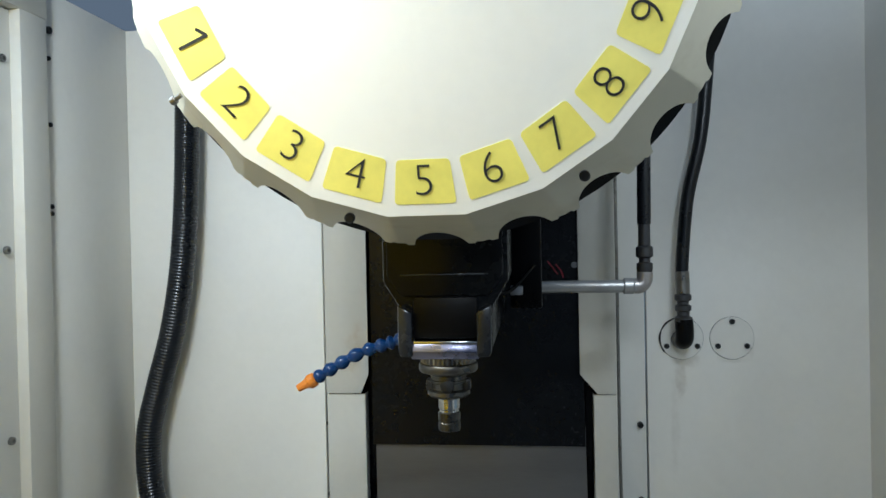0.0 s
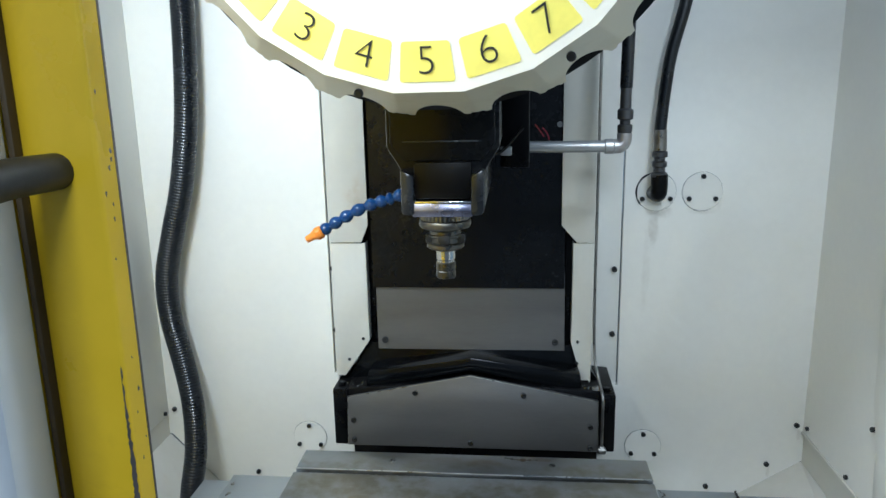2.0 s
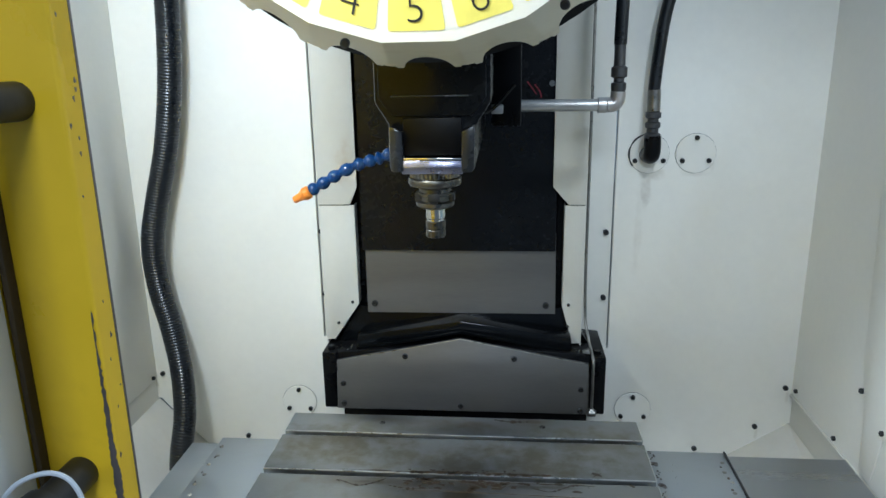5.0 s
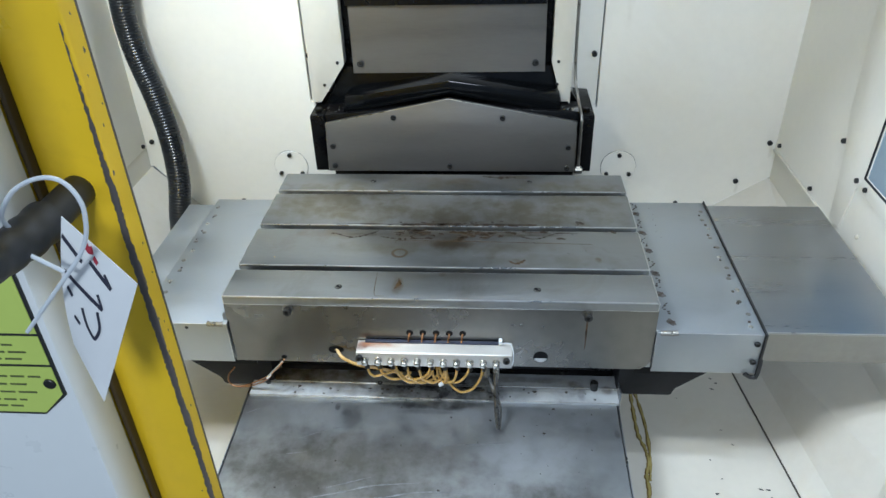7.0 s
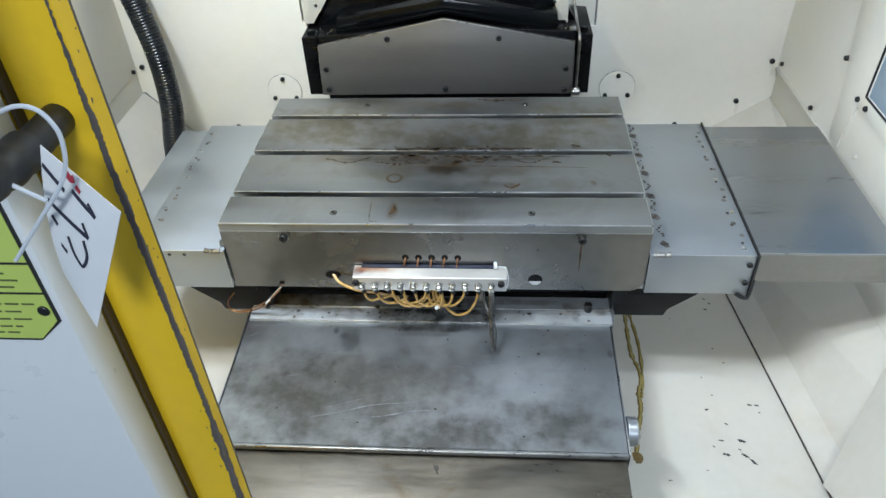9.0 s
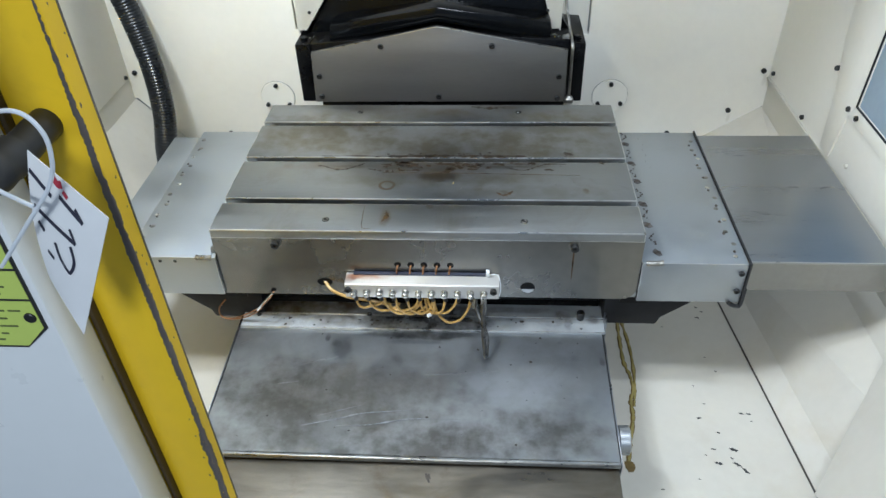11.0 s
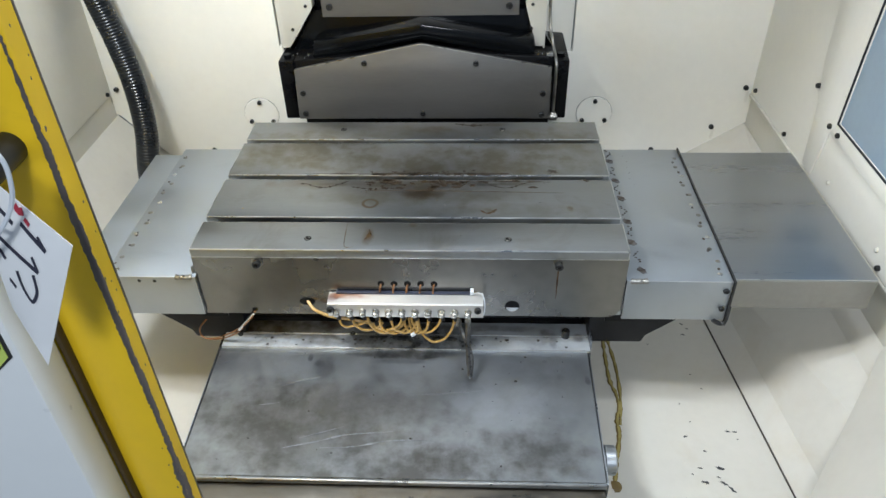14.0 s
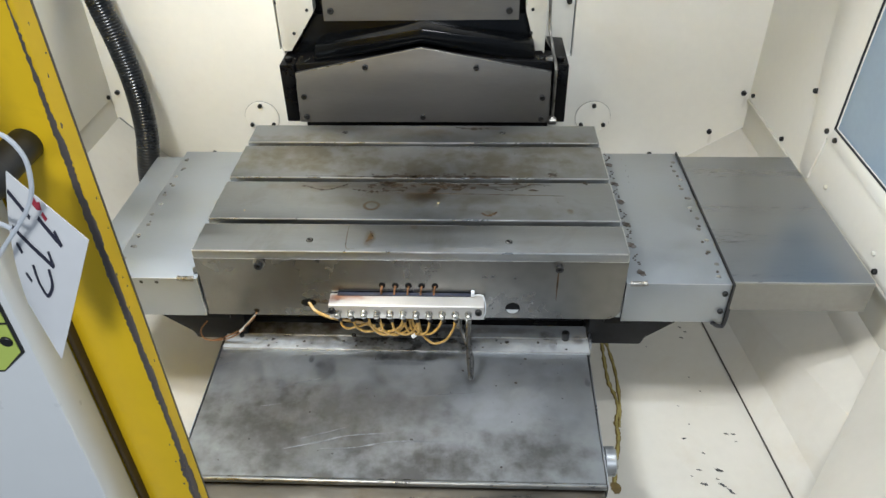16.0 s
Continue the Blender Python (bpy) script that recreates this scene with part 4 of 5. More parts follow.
for k, deg in enumerate((-4 * 17.14, -3 * 17.14, -2 * 17.14, -17.14, 0.0, 17.14, 2 * 17.14, 3 * 17.14, 4 * 17.14)):
    m = TURN @ Matrix.Rotation(-(SH + radians(deg)), 4, "Y")
    own = bmesh.new()
    prism(rounded([(-0.0335, -0.271), (0.0335, -0.271), (0.0285, -0.2225), (-0.0285, -0.2225)], 0.005), "y", -0.0006, 0.0002, 0, own)
    own.transform(m)
    st = part("sticker", own, STICKER, turret)
    if k == 0:
        own = prism([(0.0022, -0.264), (0.0022, -0.229), (-0.001, -0.229), (-0.0105, -0.2365), (-0.0085, -0.2388), (-0.001, -0.2335), (-0.001, -0.264)], "y", -0.0014, -0.0007)
        own.transform(m)
        part("number", own, INK, st)
        continue
    words(str(k + 1), 0.0505, INK, m @ pose(0, -0.0012, -0.2465, 90, 0, 0), "number", st)
for deg in (-17.1, 34.0):
    bm = lathe([(0, 0.006), (0.004, 0.006), (0.006, 0.004)], (0, 0, 0), (0, -1, 0), 12)
    bm.transform(TURN @ Matrix.Rotation(-(SH + radians(deg)), 4, "Y") @ Matrix.Translation((0.0, 0.018, -0.302)))
    part("stud", bm, BOLT, turret)
bm = lathe([(0, 0.0025), (0.008, 0.0025), (0.008, 0.0048), (0.013, 0.0048), (0.0145, 0.0036)], (0, 0, 0), (0, 0, -1), 14)
bm.transform(TURN @ Matrix.Rotation(-(SH + radians(-61)), 4, "Y") @ Matrix.Translation((0.0, 0.02, -0.30)))
part("plunger", bm, STEELBOLT, turret)

# ---- spindle head ----
SX, SY = -0.0132, 0.165
head = thing("spindle_head", SX, 0.4, 1.41, "dark spindle head with a chromed tool holder and blue coolant line", "spindle head")
part("housing", prism([(-0.090, 2.0), (-0.090, 1.506), (-0.070, 1.474), (-0.070, 1.424), (-0.064, 1.4115), (0.038, 1.4115), (0.046, 1.424), (0.046, 1.474), (0.066, 1.506), (0.066, 2.0)], "y", 0.136, 0.6685, 0.003), OILBLACK, head)
part("upper_body", prism([(-0.084, 1.95), (-0.084, 1.512), (-0.066, 1.488), (0.042, 1.488), (0.060, 1.512), (0.060, 1.95)], "y", 0.128, 0.138, 0.003), OILBLACK, head)
for side, x in ((-1, -0.060), (1, 0.036)):
    part("corner_rail", prism([(x - side * 0.009, 1.4145), (x + side * 0.005, 1.4145), (x + side * 0.009, 1.4195), (x + side * 0.009, 1.478), (x - side * 0.009, 1.469)], "y", 0.117, 0.138, 0.003), RAIL, head)
part("front_plate", box(-0.0515, 0.0275, 0.129, 0.137, 1.436, 1.486, 0.0012), BLACK, head)
part("edge_strip", box(-0.066, 0.042, 0.1262, 0.1285, 1.5135, 1.5155, 0.0005), RAIL, head)
part("bright_bar", box(-0.0535, 0.0285, 0.121, 0.131, 1.4305, 1.4335, 0.0007), CHROME, head, "bright steel edge")
part("lip", prism([(0.121, 1.4302), (0.119, 1.421), (0.123, 1.4115), (0.138, 1.4115), (0.138, 1.4302)], "x", -0.0535, 0.0285, 0.0008), BLUESTEEL, head, "blued steel lip")
bm = lathe([(0, 0.033), (0.002, 0.0352), (0.009, 0.0352), (0.0105, 0.033)], (SX, SY, 1.4115), (SX, SY, 0), 108)
for i, v in enumerate(bm.verts):
    if (i % 108) % 3 == 0:
        v.co.x, v.co.y = SX + (v.co.x - SX) * 0.93, SY + (v.co.y - SY) * 0.93
part("nose_ring", bm, STEELBOLT, head, "knurled steel nose ring", angle=15)
part("tool_holder", lathe([(0, 0.030), (0.0005, 0.0365), (0.002, 0.0374), (0.008, 0.0374), (0.011, 0.0355), (0.014, 0.026), (0.016, 0.0225), (0.021, 0.0225), (0.0215, 0.0245), (0.024, 0.0245), (0.0255, 0.0215), (0.033, 0.0215), (0.035, 0.0268), (0.040, 0.0272), (0.042, 0.0245), (0.045, 0.0165), (0.046, 0.0135)], (SX, SY, 1.4015), (SX, SY, 0), 36), TOOLSTEEL, head)
part("shank", lathe([(0, 0.0128), (0.001, 0.0136), (0.014, 0.0136), (0.0155, 0.0125), (0.018, 0.0125)], (SX, SY, 1.3570), (SX, SY, 0), 28), CHROME, head, "bright ground shank")
bm = lathe([(0, 0.0125), (0.0015, 0.0142), (0.011, 0.0142), (0.0118, 0.0135), (0.0135, 0.0135), (0.0143, 0.0142), (0.023, 0.0142), (0.0245, 0.0128), (0.0248, 0.008), (0.020, 0.007)], (SX, SY, 1.3392), (SX, SY, 0), 36)
for i, v in enumerate(bm.verts):
    if (i % 36) % 6 == 0:
        v.co.x, v.co.y = SX + (v.co.x - SX) * 0.92, SY + (v.co.y - SY) * 0.92
part("collet_nut", bm, TOOLSTEEL, head, "notched dull collet nut", angle=15)
part("drive_key", prism([(SX - 0.0085, 1.381), (SX - 0.0085, 1.373), (SX - 0.005, 1.3675), (SX + 0.005, 1.3675), (SX + 0.0085, 1.373), (SX + 0.0085, 1.381)], "y", SY - 0.0245, SY - 0.018, 0.0008), BOLT, head)
for sx in (-1, 1):
    part("drive_key", box(SX + sx * 0.024 - 0.004, SX + sx * 0.024 + 0.004, SY - 0.008, SY + 0.008, 1.367, 1.380, 0.001), BOLT, head)
bracket = thing("coolant_bracket", 0.15, 0.45, 1.45, "black bracket with a steel coolant pipe and elbow", "coolant pipe")
part("bracket", box(0.062, 0.112, 0.43, 0.52, 1.47, 1.64, 0.004), BLACK, bracket)
part("clamp", box(0.062, 0.082, 0.418, 0.50, 1.492, 1.507, 0.002), ALU, bracket)
part("pipe", rod((0.10, 0.50, 1.499), (0.262, 0.50, 1.499), 0.0105, 20), ALU, bracket)
part("collar", rod((0.245, 0.50, 1.499), (0.262, 0.50, 1.499), 0.0135, 20), ALU, bracket)
part("elbow", tube([(0.262, 0.5, 1.499), (0.272, 0.5, 1.500), (0.279, 0.5, 1.508), (0.280, 0.5, 1.522)], 0.013, 16, 6), ALU, bracket)
part("fitting", lathe([(0, 0.011), (0.006, 0.013), (0.016, 0.013), (0.018, 0.009), (0.024, 0.009), (0.027, 0.014), (0.042, 0.014), (0.045, 0.010), (0.085, 0.0095)], (0.28, 0.5, 1.52), (0.28, 0.5, 3), 16), DARK_STEEL, bracket)
part("hose", tube([(0.28, 0.5, 1.60), (0.281, 0.5, 1.68), (0.284, 0.51, 1.80), (0.29, 0.54, 2.0)], 0.011, 14, 6), HOSE, bracket)

BRACKET_MOVE = (-0.001, -0.036, -0.023)
seat((bracket,), BRACKET_MOVE)

# segmented blue coolant line
NP = [(-0.066, 0.40, 1.4215), (-0.084, 0.40, 1.4145), (-0.122, 0.40, 1.397), (-0.150, 0.40, 1.389), (-0.190, 0.40, 1.375), (-0.231, 0.40, 1.352), (-0.262, 0.40, 1.334)]
noz = part("coolant_nozzle", rod((-0.060, 0.40, 1.430), (-0.080, 0.40, 1.4165), 0.0085, 14), BOLT, head, "blue segmented coolant line with an orange nozzle")
line = curve_points(NP, 12)
for k in range(11):
    a, b = line[int(k * (len(line) - 1) / 11)], line[int((k + 1) * (len(line) - 1) / 11)]
    d = (b - a).length
    part("segment", lathe([(-0.001, 0.0062), (d * 0.10, 0.0080), (d * 0.3, 0.0108), (d * 0.5, 0.0118), (d * 0.7, 0.0108), (d * 0.88, 0.0078), (d + 0.001, 0.0062)], a, b, 14), BLUE, noz)
part("tip", lathe([(0, 0.009), (0.003, 0.0118), (0.012, 0.0122), (0.016, 0.0095), (0.022, 0.0072), (0.033, 0.0064), (0.034, 0.006), (0.034, 0.0042), (0.026, 0.004)], (-0.259, 0.40, 1.3355), (-0.295, 0.398, 1.316), 16), ORANGE, noz)
part("bore", rod((-0.2855, 0.3985, 1.3211), (-0.2862, 0.3985, 1.3207), 0.0041, 12), BOLT, noz)

# ---- hoses on the back wall ----
hose = thing("conduit_hose", -0.68, 0.70, 0.6, "thick black corrugated conduit hose hanging on the back panel", "hose")
part("hose", tube([(-0.612, 0.71, 2.04), (-0.621, 0.71, 1.86), (-0.626, 0.71, 1.72), (-0.633, 0.71, 1.60), (-0.645, 0.71, 1.49), (-0.668, 0.71, 1.37), (-0.700, 0.71, 1.26), (-0.722, 0.705, 1.16), (-0.719, 0.70, 1.06), (-0.692, 0.685, 0.955), (-0.668, 0.66, 0.86), (-0.660, 0.635, 0.76), (-0.668, 0.61, 0.67), (-0.674, 0.60, 0.58)], 0.0262, 24, 10, rib=(0.0068, 0.0014)), HOSE, hose, angle=75)
part("collar", lathe([(0, 0.027), (0.03, 0.027), (0.032, 0.025)], (-0.67, 0.602, 0.57), (-0.67, 0.605, 0.70), 20), BLACK, hose)
hose2 = thing("hydraulic_hose", 0.394, 0.72, 1.34, "black hydraulic hose screwed to a round wall flange", "hose")
part("hose", tube([(0.452, 0.69, 2.02), (0.441, 0.70, 1.856), (0.428, 0.70, 1.746), (0.403, 0.703, 1.634), (0.391, 0.705, 1.50), (0.392, 0.705, 1.45)], 0.0125, 16, 8), HOSE, hose2)
part("ferrule", rod((0.391, 0.705, 1.495), (0.392, 0.705, 1.45), 0.0135, 18), STEELBOLT, hose2)
part("fitting", lathe([(0, 0.010), (0.004, 0.016), (0.014, 0.016), (0.017, 0.011), (0.022, 0.011), (0.025, 0.0155), (0.034, 0.0155), (0.037, 0.012), (0.045, 0.012), (0.048, 0.017), (0.056, 0.017)], (0.392, 0.705, 1.452), (0.393, 0.705, 1.0), 18), DARK_STEEL, hose2)
part("elbow", tube([(0.393, 0.705, 1.40), (0.394, 0.705, 1.375), (0.394, 0.715, 1.358), (0.394, 0.757, 1.354)], 0.0175, 18, 6), BLACK, hose2)
seat((hose2,), (-0.004, 0, -0.006))


def flange(x, z, bolts=((0, 0.040), (-0.033, -0.015), (0.033, -0.015)), r=0.0455):
    ob = thing("wall_flange", x, WY, z, "round off-white cover plate screwed to the back panel", "cover plate", "round cover plates")
    part("plate", lathe([(-0.002, r), (0.002, r), (0.003, r - 0.001)], (x, WY, z), (x, -1, z), 40), WHITE, ob)
    part("gap", lathe([(0, r + 0.0007), (0.0006, r + 0.0007)], (x, WY, z), (x, -1, z), 40), DIRT, ob)
    for dx, dz in bolts:
        part("screw", screw(x + dx, WY - 0.003, z + dz, "y-", 0.0052, 0.006), BOLT, ob)
    return ob


flange(0.492, 1.350, ((0, 0.034), (-0.028, -0.015), (0.028, -0.015)), 0.0425)
hosed = flange(0.394, 1.350, ((-0.030, -0.015), (0.030, -0.015)), 0.0425)
part("sealant", tube([(0.394 + 0.043 * math.cos(a), WY - 0.002, 1.350 + 0.043 * math.sin(a)) for a in (1.9, 2.3, 2.7, 3.1, 3.5, 3.8)], 0.002, 6, 6, rib=lambda d: 0.0012 + 0.0012 * abs(math.sin(d * 90))), WIPER, hosed, "black sealant round the flange")
flange(0.390, 0.740, ((0, 0.032), (-0.027, -0.018), (0.027, -0.018)), 0.042)
flange(-0.420, 0.738, ((0, 0.032), (-0.027, -0.018), (0.027, -0.018)), 0.042)

# screws on the panels
for x, y, z, f in ((0.676, WY, 0.703, "y-"), (0.736, WY, 0.804, "y-"), (0.541, WY, 0.640, "y-"), (-0.766, WY, 0.804, "y-"), (-0.3395, WY, 1.021, "y-"), (-0.3395, WY, 1.173, "y-"), (0.310, WY, 1.020, "y-"), (0.310, WY, 1.174, "y-"),
                   (-0.341, WY, 1.62, "y-"), (-0.705, WY, 0.70, "y-"), (-0.56, WY, 0.638, "y-"),
                   (RX, 0.731, 0.808, "x-"), (RX, 0.532, 0.803, "x-"), (RX - 0.003, 0.448, 0.950, "x-"), (RX - 0.003, 0.361, 0.911, "x-"), (RX - 0.003, 0.325, 0.911, "x-"), (RX, 0.087, 0.802, "x-"), (LX, 0.735, 0.80, "x+")):
    solid("panel_screw", screw(x, y, z, f, 0.0060 if f[0] == "y" else 0.0050, 0.006), BOLT, "black socket-head screw in the cabin panel", "screw", "panel screws")

# ---- door at the front ----
door = thing("sliding_door", -0.30, -0.56, 0.7, "white cabin door with a chipped yellow edge post", "door")
SECTION = [(-0.1627, -0.5405), (-0.1627, -0.5475), (-0.1600, -0.5510), (-0.1560, -0.5536), (-0.1500, -0.5552), (-0.1440, -0.5558), (-0.1217, -0.5560), (-0.1206, -0.5557), (-0.1198, -0.5549), (-0.1195, -0.5538), (-0.1195, -0.5405)]
post = part("yellow_post", prism(SECTION, "z", 0.72, 2.03), YELLOW, door, "yellow edge post with worn paint")
part("panel", box(-0.75, -0.161, -0.588, -0.5585, 0.72, 2.03, 0.0025), DOORWHITE, door)
part("panel_back", box(-0.75, -0.1628, -0.5580, -0.5405, 0.72, 2.03), YELLOW, door, "yellow inner face of the door")
# bare metal where the paint has worn off the corner of the post
g = random.Random(4)


def ragged_strip(z0, z1, seed):
    """Bare metal along the rounded corner of the post, uneven on both sides; it slips round the corner further down."""
    g, own = random.Random(seed), bmesh.new()
    rows, z, wa, wb = [], z0, 0.0, 0.0

    def on_post(s):
        # s runs along the front face (negative) round the corner and down the side (positive)
        if s < -0.0016:
            return -0.1215 + s + 0.0016, -0.5563
        if s > 0.0016:
            return -0.1192, -0.5540 + s - 0.0016
        a = (s / 0.0016 + 1) * math.pi / 4
        return -0.1217 + 0.0025 * math.sin(a), -0.5538 - 0.0025 * math.cos(a)

    while z < z1:
        wa = 0.8 * wa + 0.2 * g.uniform(-1, 1)
        wb = 0.75 * wb + 0.25 * g.uniform(-1, 1)
        f = min(1.0, max(0.0, (1.34 - z) / 0.16))
        mid = -0.0012 + 0.0026 * f
        k = 0.0021 if z < 1.36 else 0.0021 * max(0.12, (1.47 - z) / 0.11)
        k *= 1.7 if z < 1.13 else 1.0
        a = mid - k * (1 + 0.8 * wa) + g.uniform(-1, 1) * 0.00035
        b = mid + k * (1 + 0.8 * wb) + g.uniform(-1, 1) * 0.00035
        rows.append([own.verts.new((*on_post(a + (b - a) * i / 4), z)) for i in range(5)])
        z += 0.0018
    for p, q in zip(rows, rows[1:]):
        for i in range(4):
            own.faces.new((p[i], p[i + 1], q[i + 1], q[i]))
    return own


# added strip: the panel's shade on the post, put in as brown colour
part("seal", box(-0.1618, -0.1585, -0.5578, -0.550, 0.72, 2.03, 0.0008), GAP_SHADE, door, "dark brown strip painting the shade between panel and post")
part("worn_edge", ragged_strip(0.74, 1.468, 3), WORN, post, "bare dark metal where the paint has worn off")
for i in range(22):
    z = g.uniform(1.20, 1.60)
    y = g.uniform(-0.5535, -0.543)
    pts = [(-0.1193, v, u) for u, v, _ in blob(z, y, g.uniform(0.0005, 0.0013), i + 50, ragged=0.6, seg=8, stretch=1.7)]
    part("paint_chip", sheet(pts, 0.0004, down=(-1, 0, 0)), WORN, post)
for i in range(10):
    z = g.uniform(1.02, 1.15)
    pts = [(u, -0.5562, v) for u, v, _ in blob(g.uniform(-0.126, -0.1215), z, g.uniform(0.001, 0.003), i + 90, ragged=0.6, seg=9, stretch=0.6)]
    part("paint_chip", sheet(pts, 0.0006, down=(0, 1, 0)), WORN, post)
part("back_edge", box(-0.1200, -0.1192, -0.5418, -0.5402, 0.72, 2.03), WORN, post, "worn dark back edge")
part("handle", tube([(-0.1405, -0.5545, 1.563), (-0.1405, -0.60, 1.563), (-0.1405, -0.640, 1.555), (-0.1405, -0.657, 1.53), (-0.140, -0.657, 1.42), (-0.139, -0.64, 1.391), (-0.139, -0.60, 1.382), (-0.139, -0.5545, 1.381)], 0.0086, 20, 8), WIPER, door, "black rubber pull handle")

part("tape", tube([(-0.1395, -0.6545, 1.445), (-0.1394, -0.653, 1.418), (-0.139, -0.6405, 1.392), (-0.139, -0.615, 1.384), (-0.139, -0.588, 1.3815)], 0.0104, 20, 8, rib=lambda d: 0.0101 + 0.0005 * math.sin(d * 420) + 0.0003 * math.sin(d * 133)), WIPER, door, "black tape wound round the handle")

# safety notice on the door panel
note = thing("safety_label", -0.24, -0.5885, 1.25, "yellow-green safety label with black border on the door panel", "label")
OUT = [(-0.32, 1.251), (-0.183, 1.251), (-0.1655, 1.267), (-0.1655, 1.40), (-0.32, 1.40)]
part("border", prism(OUT, "y", -0.5888, -0.5880), INK, note)


def inset(z0, z1, cut=0.0):
    right = -0.1675
    return [(-0.318, z0), (right - cut, z0), (right, z0 + cut), (right, z1), (-0.318, z1)]


for z0, z1, cut in ((1.253, 1.288, 0.0145), (1.290, 1.310, 0.0), (1.312, 1.398, 0.0)):
    pts = inset(z0, z1, cut) if cut else [(-0.318, z0), (-0.1675, z0), (-0.1675, z1), (-0.318, z1)]
    part("field", prism(pts, "y", -0.5892, -0.5887), LABEL, note)
g = random.Random(11)
for z, x1 in ((1.281, -0.176), (1.275, -0.186), (1.269, -0.182), (1.263, -0.190), (1.258, -0.194), (1.304, -0.184), (1.299, -0.178), (1.294, -0.182)):
    x = x1
    while x > -0.26:
        w = g.uniform(0.004, 0.011)
        part("text_bar", box(x - w, x, -0.5895, -0.5890, z - 0.0006, z + 0.0006), TEXTINK, note)
        x -= w + 0.0022
part("warning_sign", prism([(-0.24, 1.322), (-0.188, 1.322), (-0.214, 1.366)], "y", -0.5896, -0.5890), INK, note)
part("hole", rod((-0.172, -0.5885, 1.276), (-0.172, -0.5905, 1.276), 0.0035, 14), BOLT, note, "dark screw head")

# card tag tied to the handle
tag = thing("card_tag", -0.127, -0.612, 1.30, "white card tag with black marker strokes tied to the handle", "tag")
TA, TB, TC, TD = Vector((-0.121, -0.601, 1.392)), Vector((-0.0915, -0.607, 1.3590)), Vector((-0.1275, -0.611, 1.285)), Vector((-0.137, -0.604, 1.318))


def tag_at(u, v, lift=0.0006):
    """u runs from the tied end to the far end, v across."""
    p = TA.lerp(TB, v).lerp(TD.lerp(TC, v), u)
    bend = 0.004 * math.sin(math.pi * u) * (1 - v)
    nrm = (TD - TA).cross(TB - TA).normalized()
    if nrm.y > 0:
        nrm = -nrm
    return p + nrm * (bend + lift)


own = bmesh.new()
grid = [[own.verts.new(tag_at(i / 10, j / 6, 0)) for j in range(7)] for i in range(11)]
for i in range(10):
    for j in range(6):
        own.faces.new((grid[i][j], grid[i][j + 1], grid[i + 1][j + 1], grid[i + 1][j]))
low = bmesh.ops.extrude_face_region(own, geom=own.faces[:])
for v in low["geom"]:
    if isinstance(v, bmesh.types.BMVert):
        v.co.y += 0.0006
part("card", own, PAPER, tag)


def stroke(points, wide, mat, parent, name="marker_stroke"):
    own = bmesh.new()
    line = curve_points([(u, v, 0) for u, v in points], 6)
    rows = []
    for i, p in enumerate(line):
        d = (line[min(i + 1, len(line) - 1)] - line[max(i - 1, 0)]).normalized()
        nn = Vector((-d.y, d.x, 0)) * wide * 0.85
        rows.append((own.verts.new(tag_at(p.x + nn.x * 0.55, p.y + nn.y)), own.verts.new(tag_at(p.x - nn.x * 0.55, p.y - nn.y))))
    for (a, b), (c, d) in zip(rows, rows[1:]):
        own.faces.new((a, b, d, c))
    low = bmesh.ops.extrude_face_region(own, geom=own.faces[:])
    for v in low["geom"]:
        if isinstance(v, bmesh.types.BMVert):
            v.co.y += 0.0003
    part(name, own, mat, parent)


stroke([(0.11, 0.02), (0.14, 0.16), (0.166, 0.30)], 0.03, MARKER, tag)
stroke([(0.121, 0.397), (0.15, 0.55), (0.1755, 0.715)], 0.03, MARKER, tag)
stroke([(0.12, 0.60), (0.1755, 0.715)], 0.022, MARKER, tag)
stroke([(0.33, 0.06), (0.3455, 0.198), (0.358, 0.42), (0.364, 0.647)], 0.03, MARKER, tag)
stroke([(0.29, 0.55), (0.364, 0.647)], 0.022, MARKER, tag)
stroke([(0.43, 0.10), (0.47, 0.18)], 0.03, MARKER, tag)
stroke([(0.489, 0.34), (0.56, 0.40), (0.606, 0.473), (0.625, 0.588), (0.516, 0.65), (0.413, 0.58)], 0.026, MARKER, tag)
stroke([(0.62, 0.20), (0.64, 0.30)], 0.028, MARKER, tag)
stroke([(0.03, 0.32), (0.05, 0.37), (0.03, 0.42)], 0.045, RED, tag, "red_mark")
stroke([(0.07, 0.44), (0.09, 0.50)], 0.03, RED, tag, "red_mark")
part("tie", tube([(-0.139, -0.612, 1.392), (-0.1375, -0.615, 1.401), (-0.1275, -0.615, 1.413), (-0.114, -0.615, 1.419), (-0.1045, -0.615, 1.417), (-0.0997, -0.615, 1.4075), (-0.101, -0.615, 1.396), (-0.1045, -0.615, 1.387), (-0.1105, -0.616, 1.378), (-0.1245, -0.617, 1.3625), (-0.1475, -0.617, 1.337)], 0.00105, 8, 8), ZIP, tag, "white nylon cable tie")
part("tie", tube([(-0.134, -0.617, 1.384), (-0.126, -0.6175, 1.379), (-0.117, -0.6175, 1.373)], 0.00105, 8, 6), ZIP, tag)

seat((door, note, tag), (0.010, 0.092, -0.136), (1.08, 1.08, 1.08))

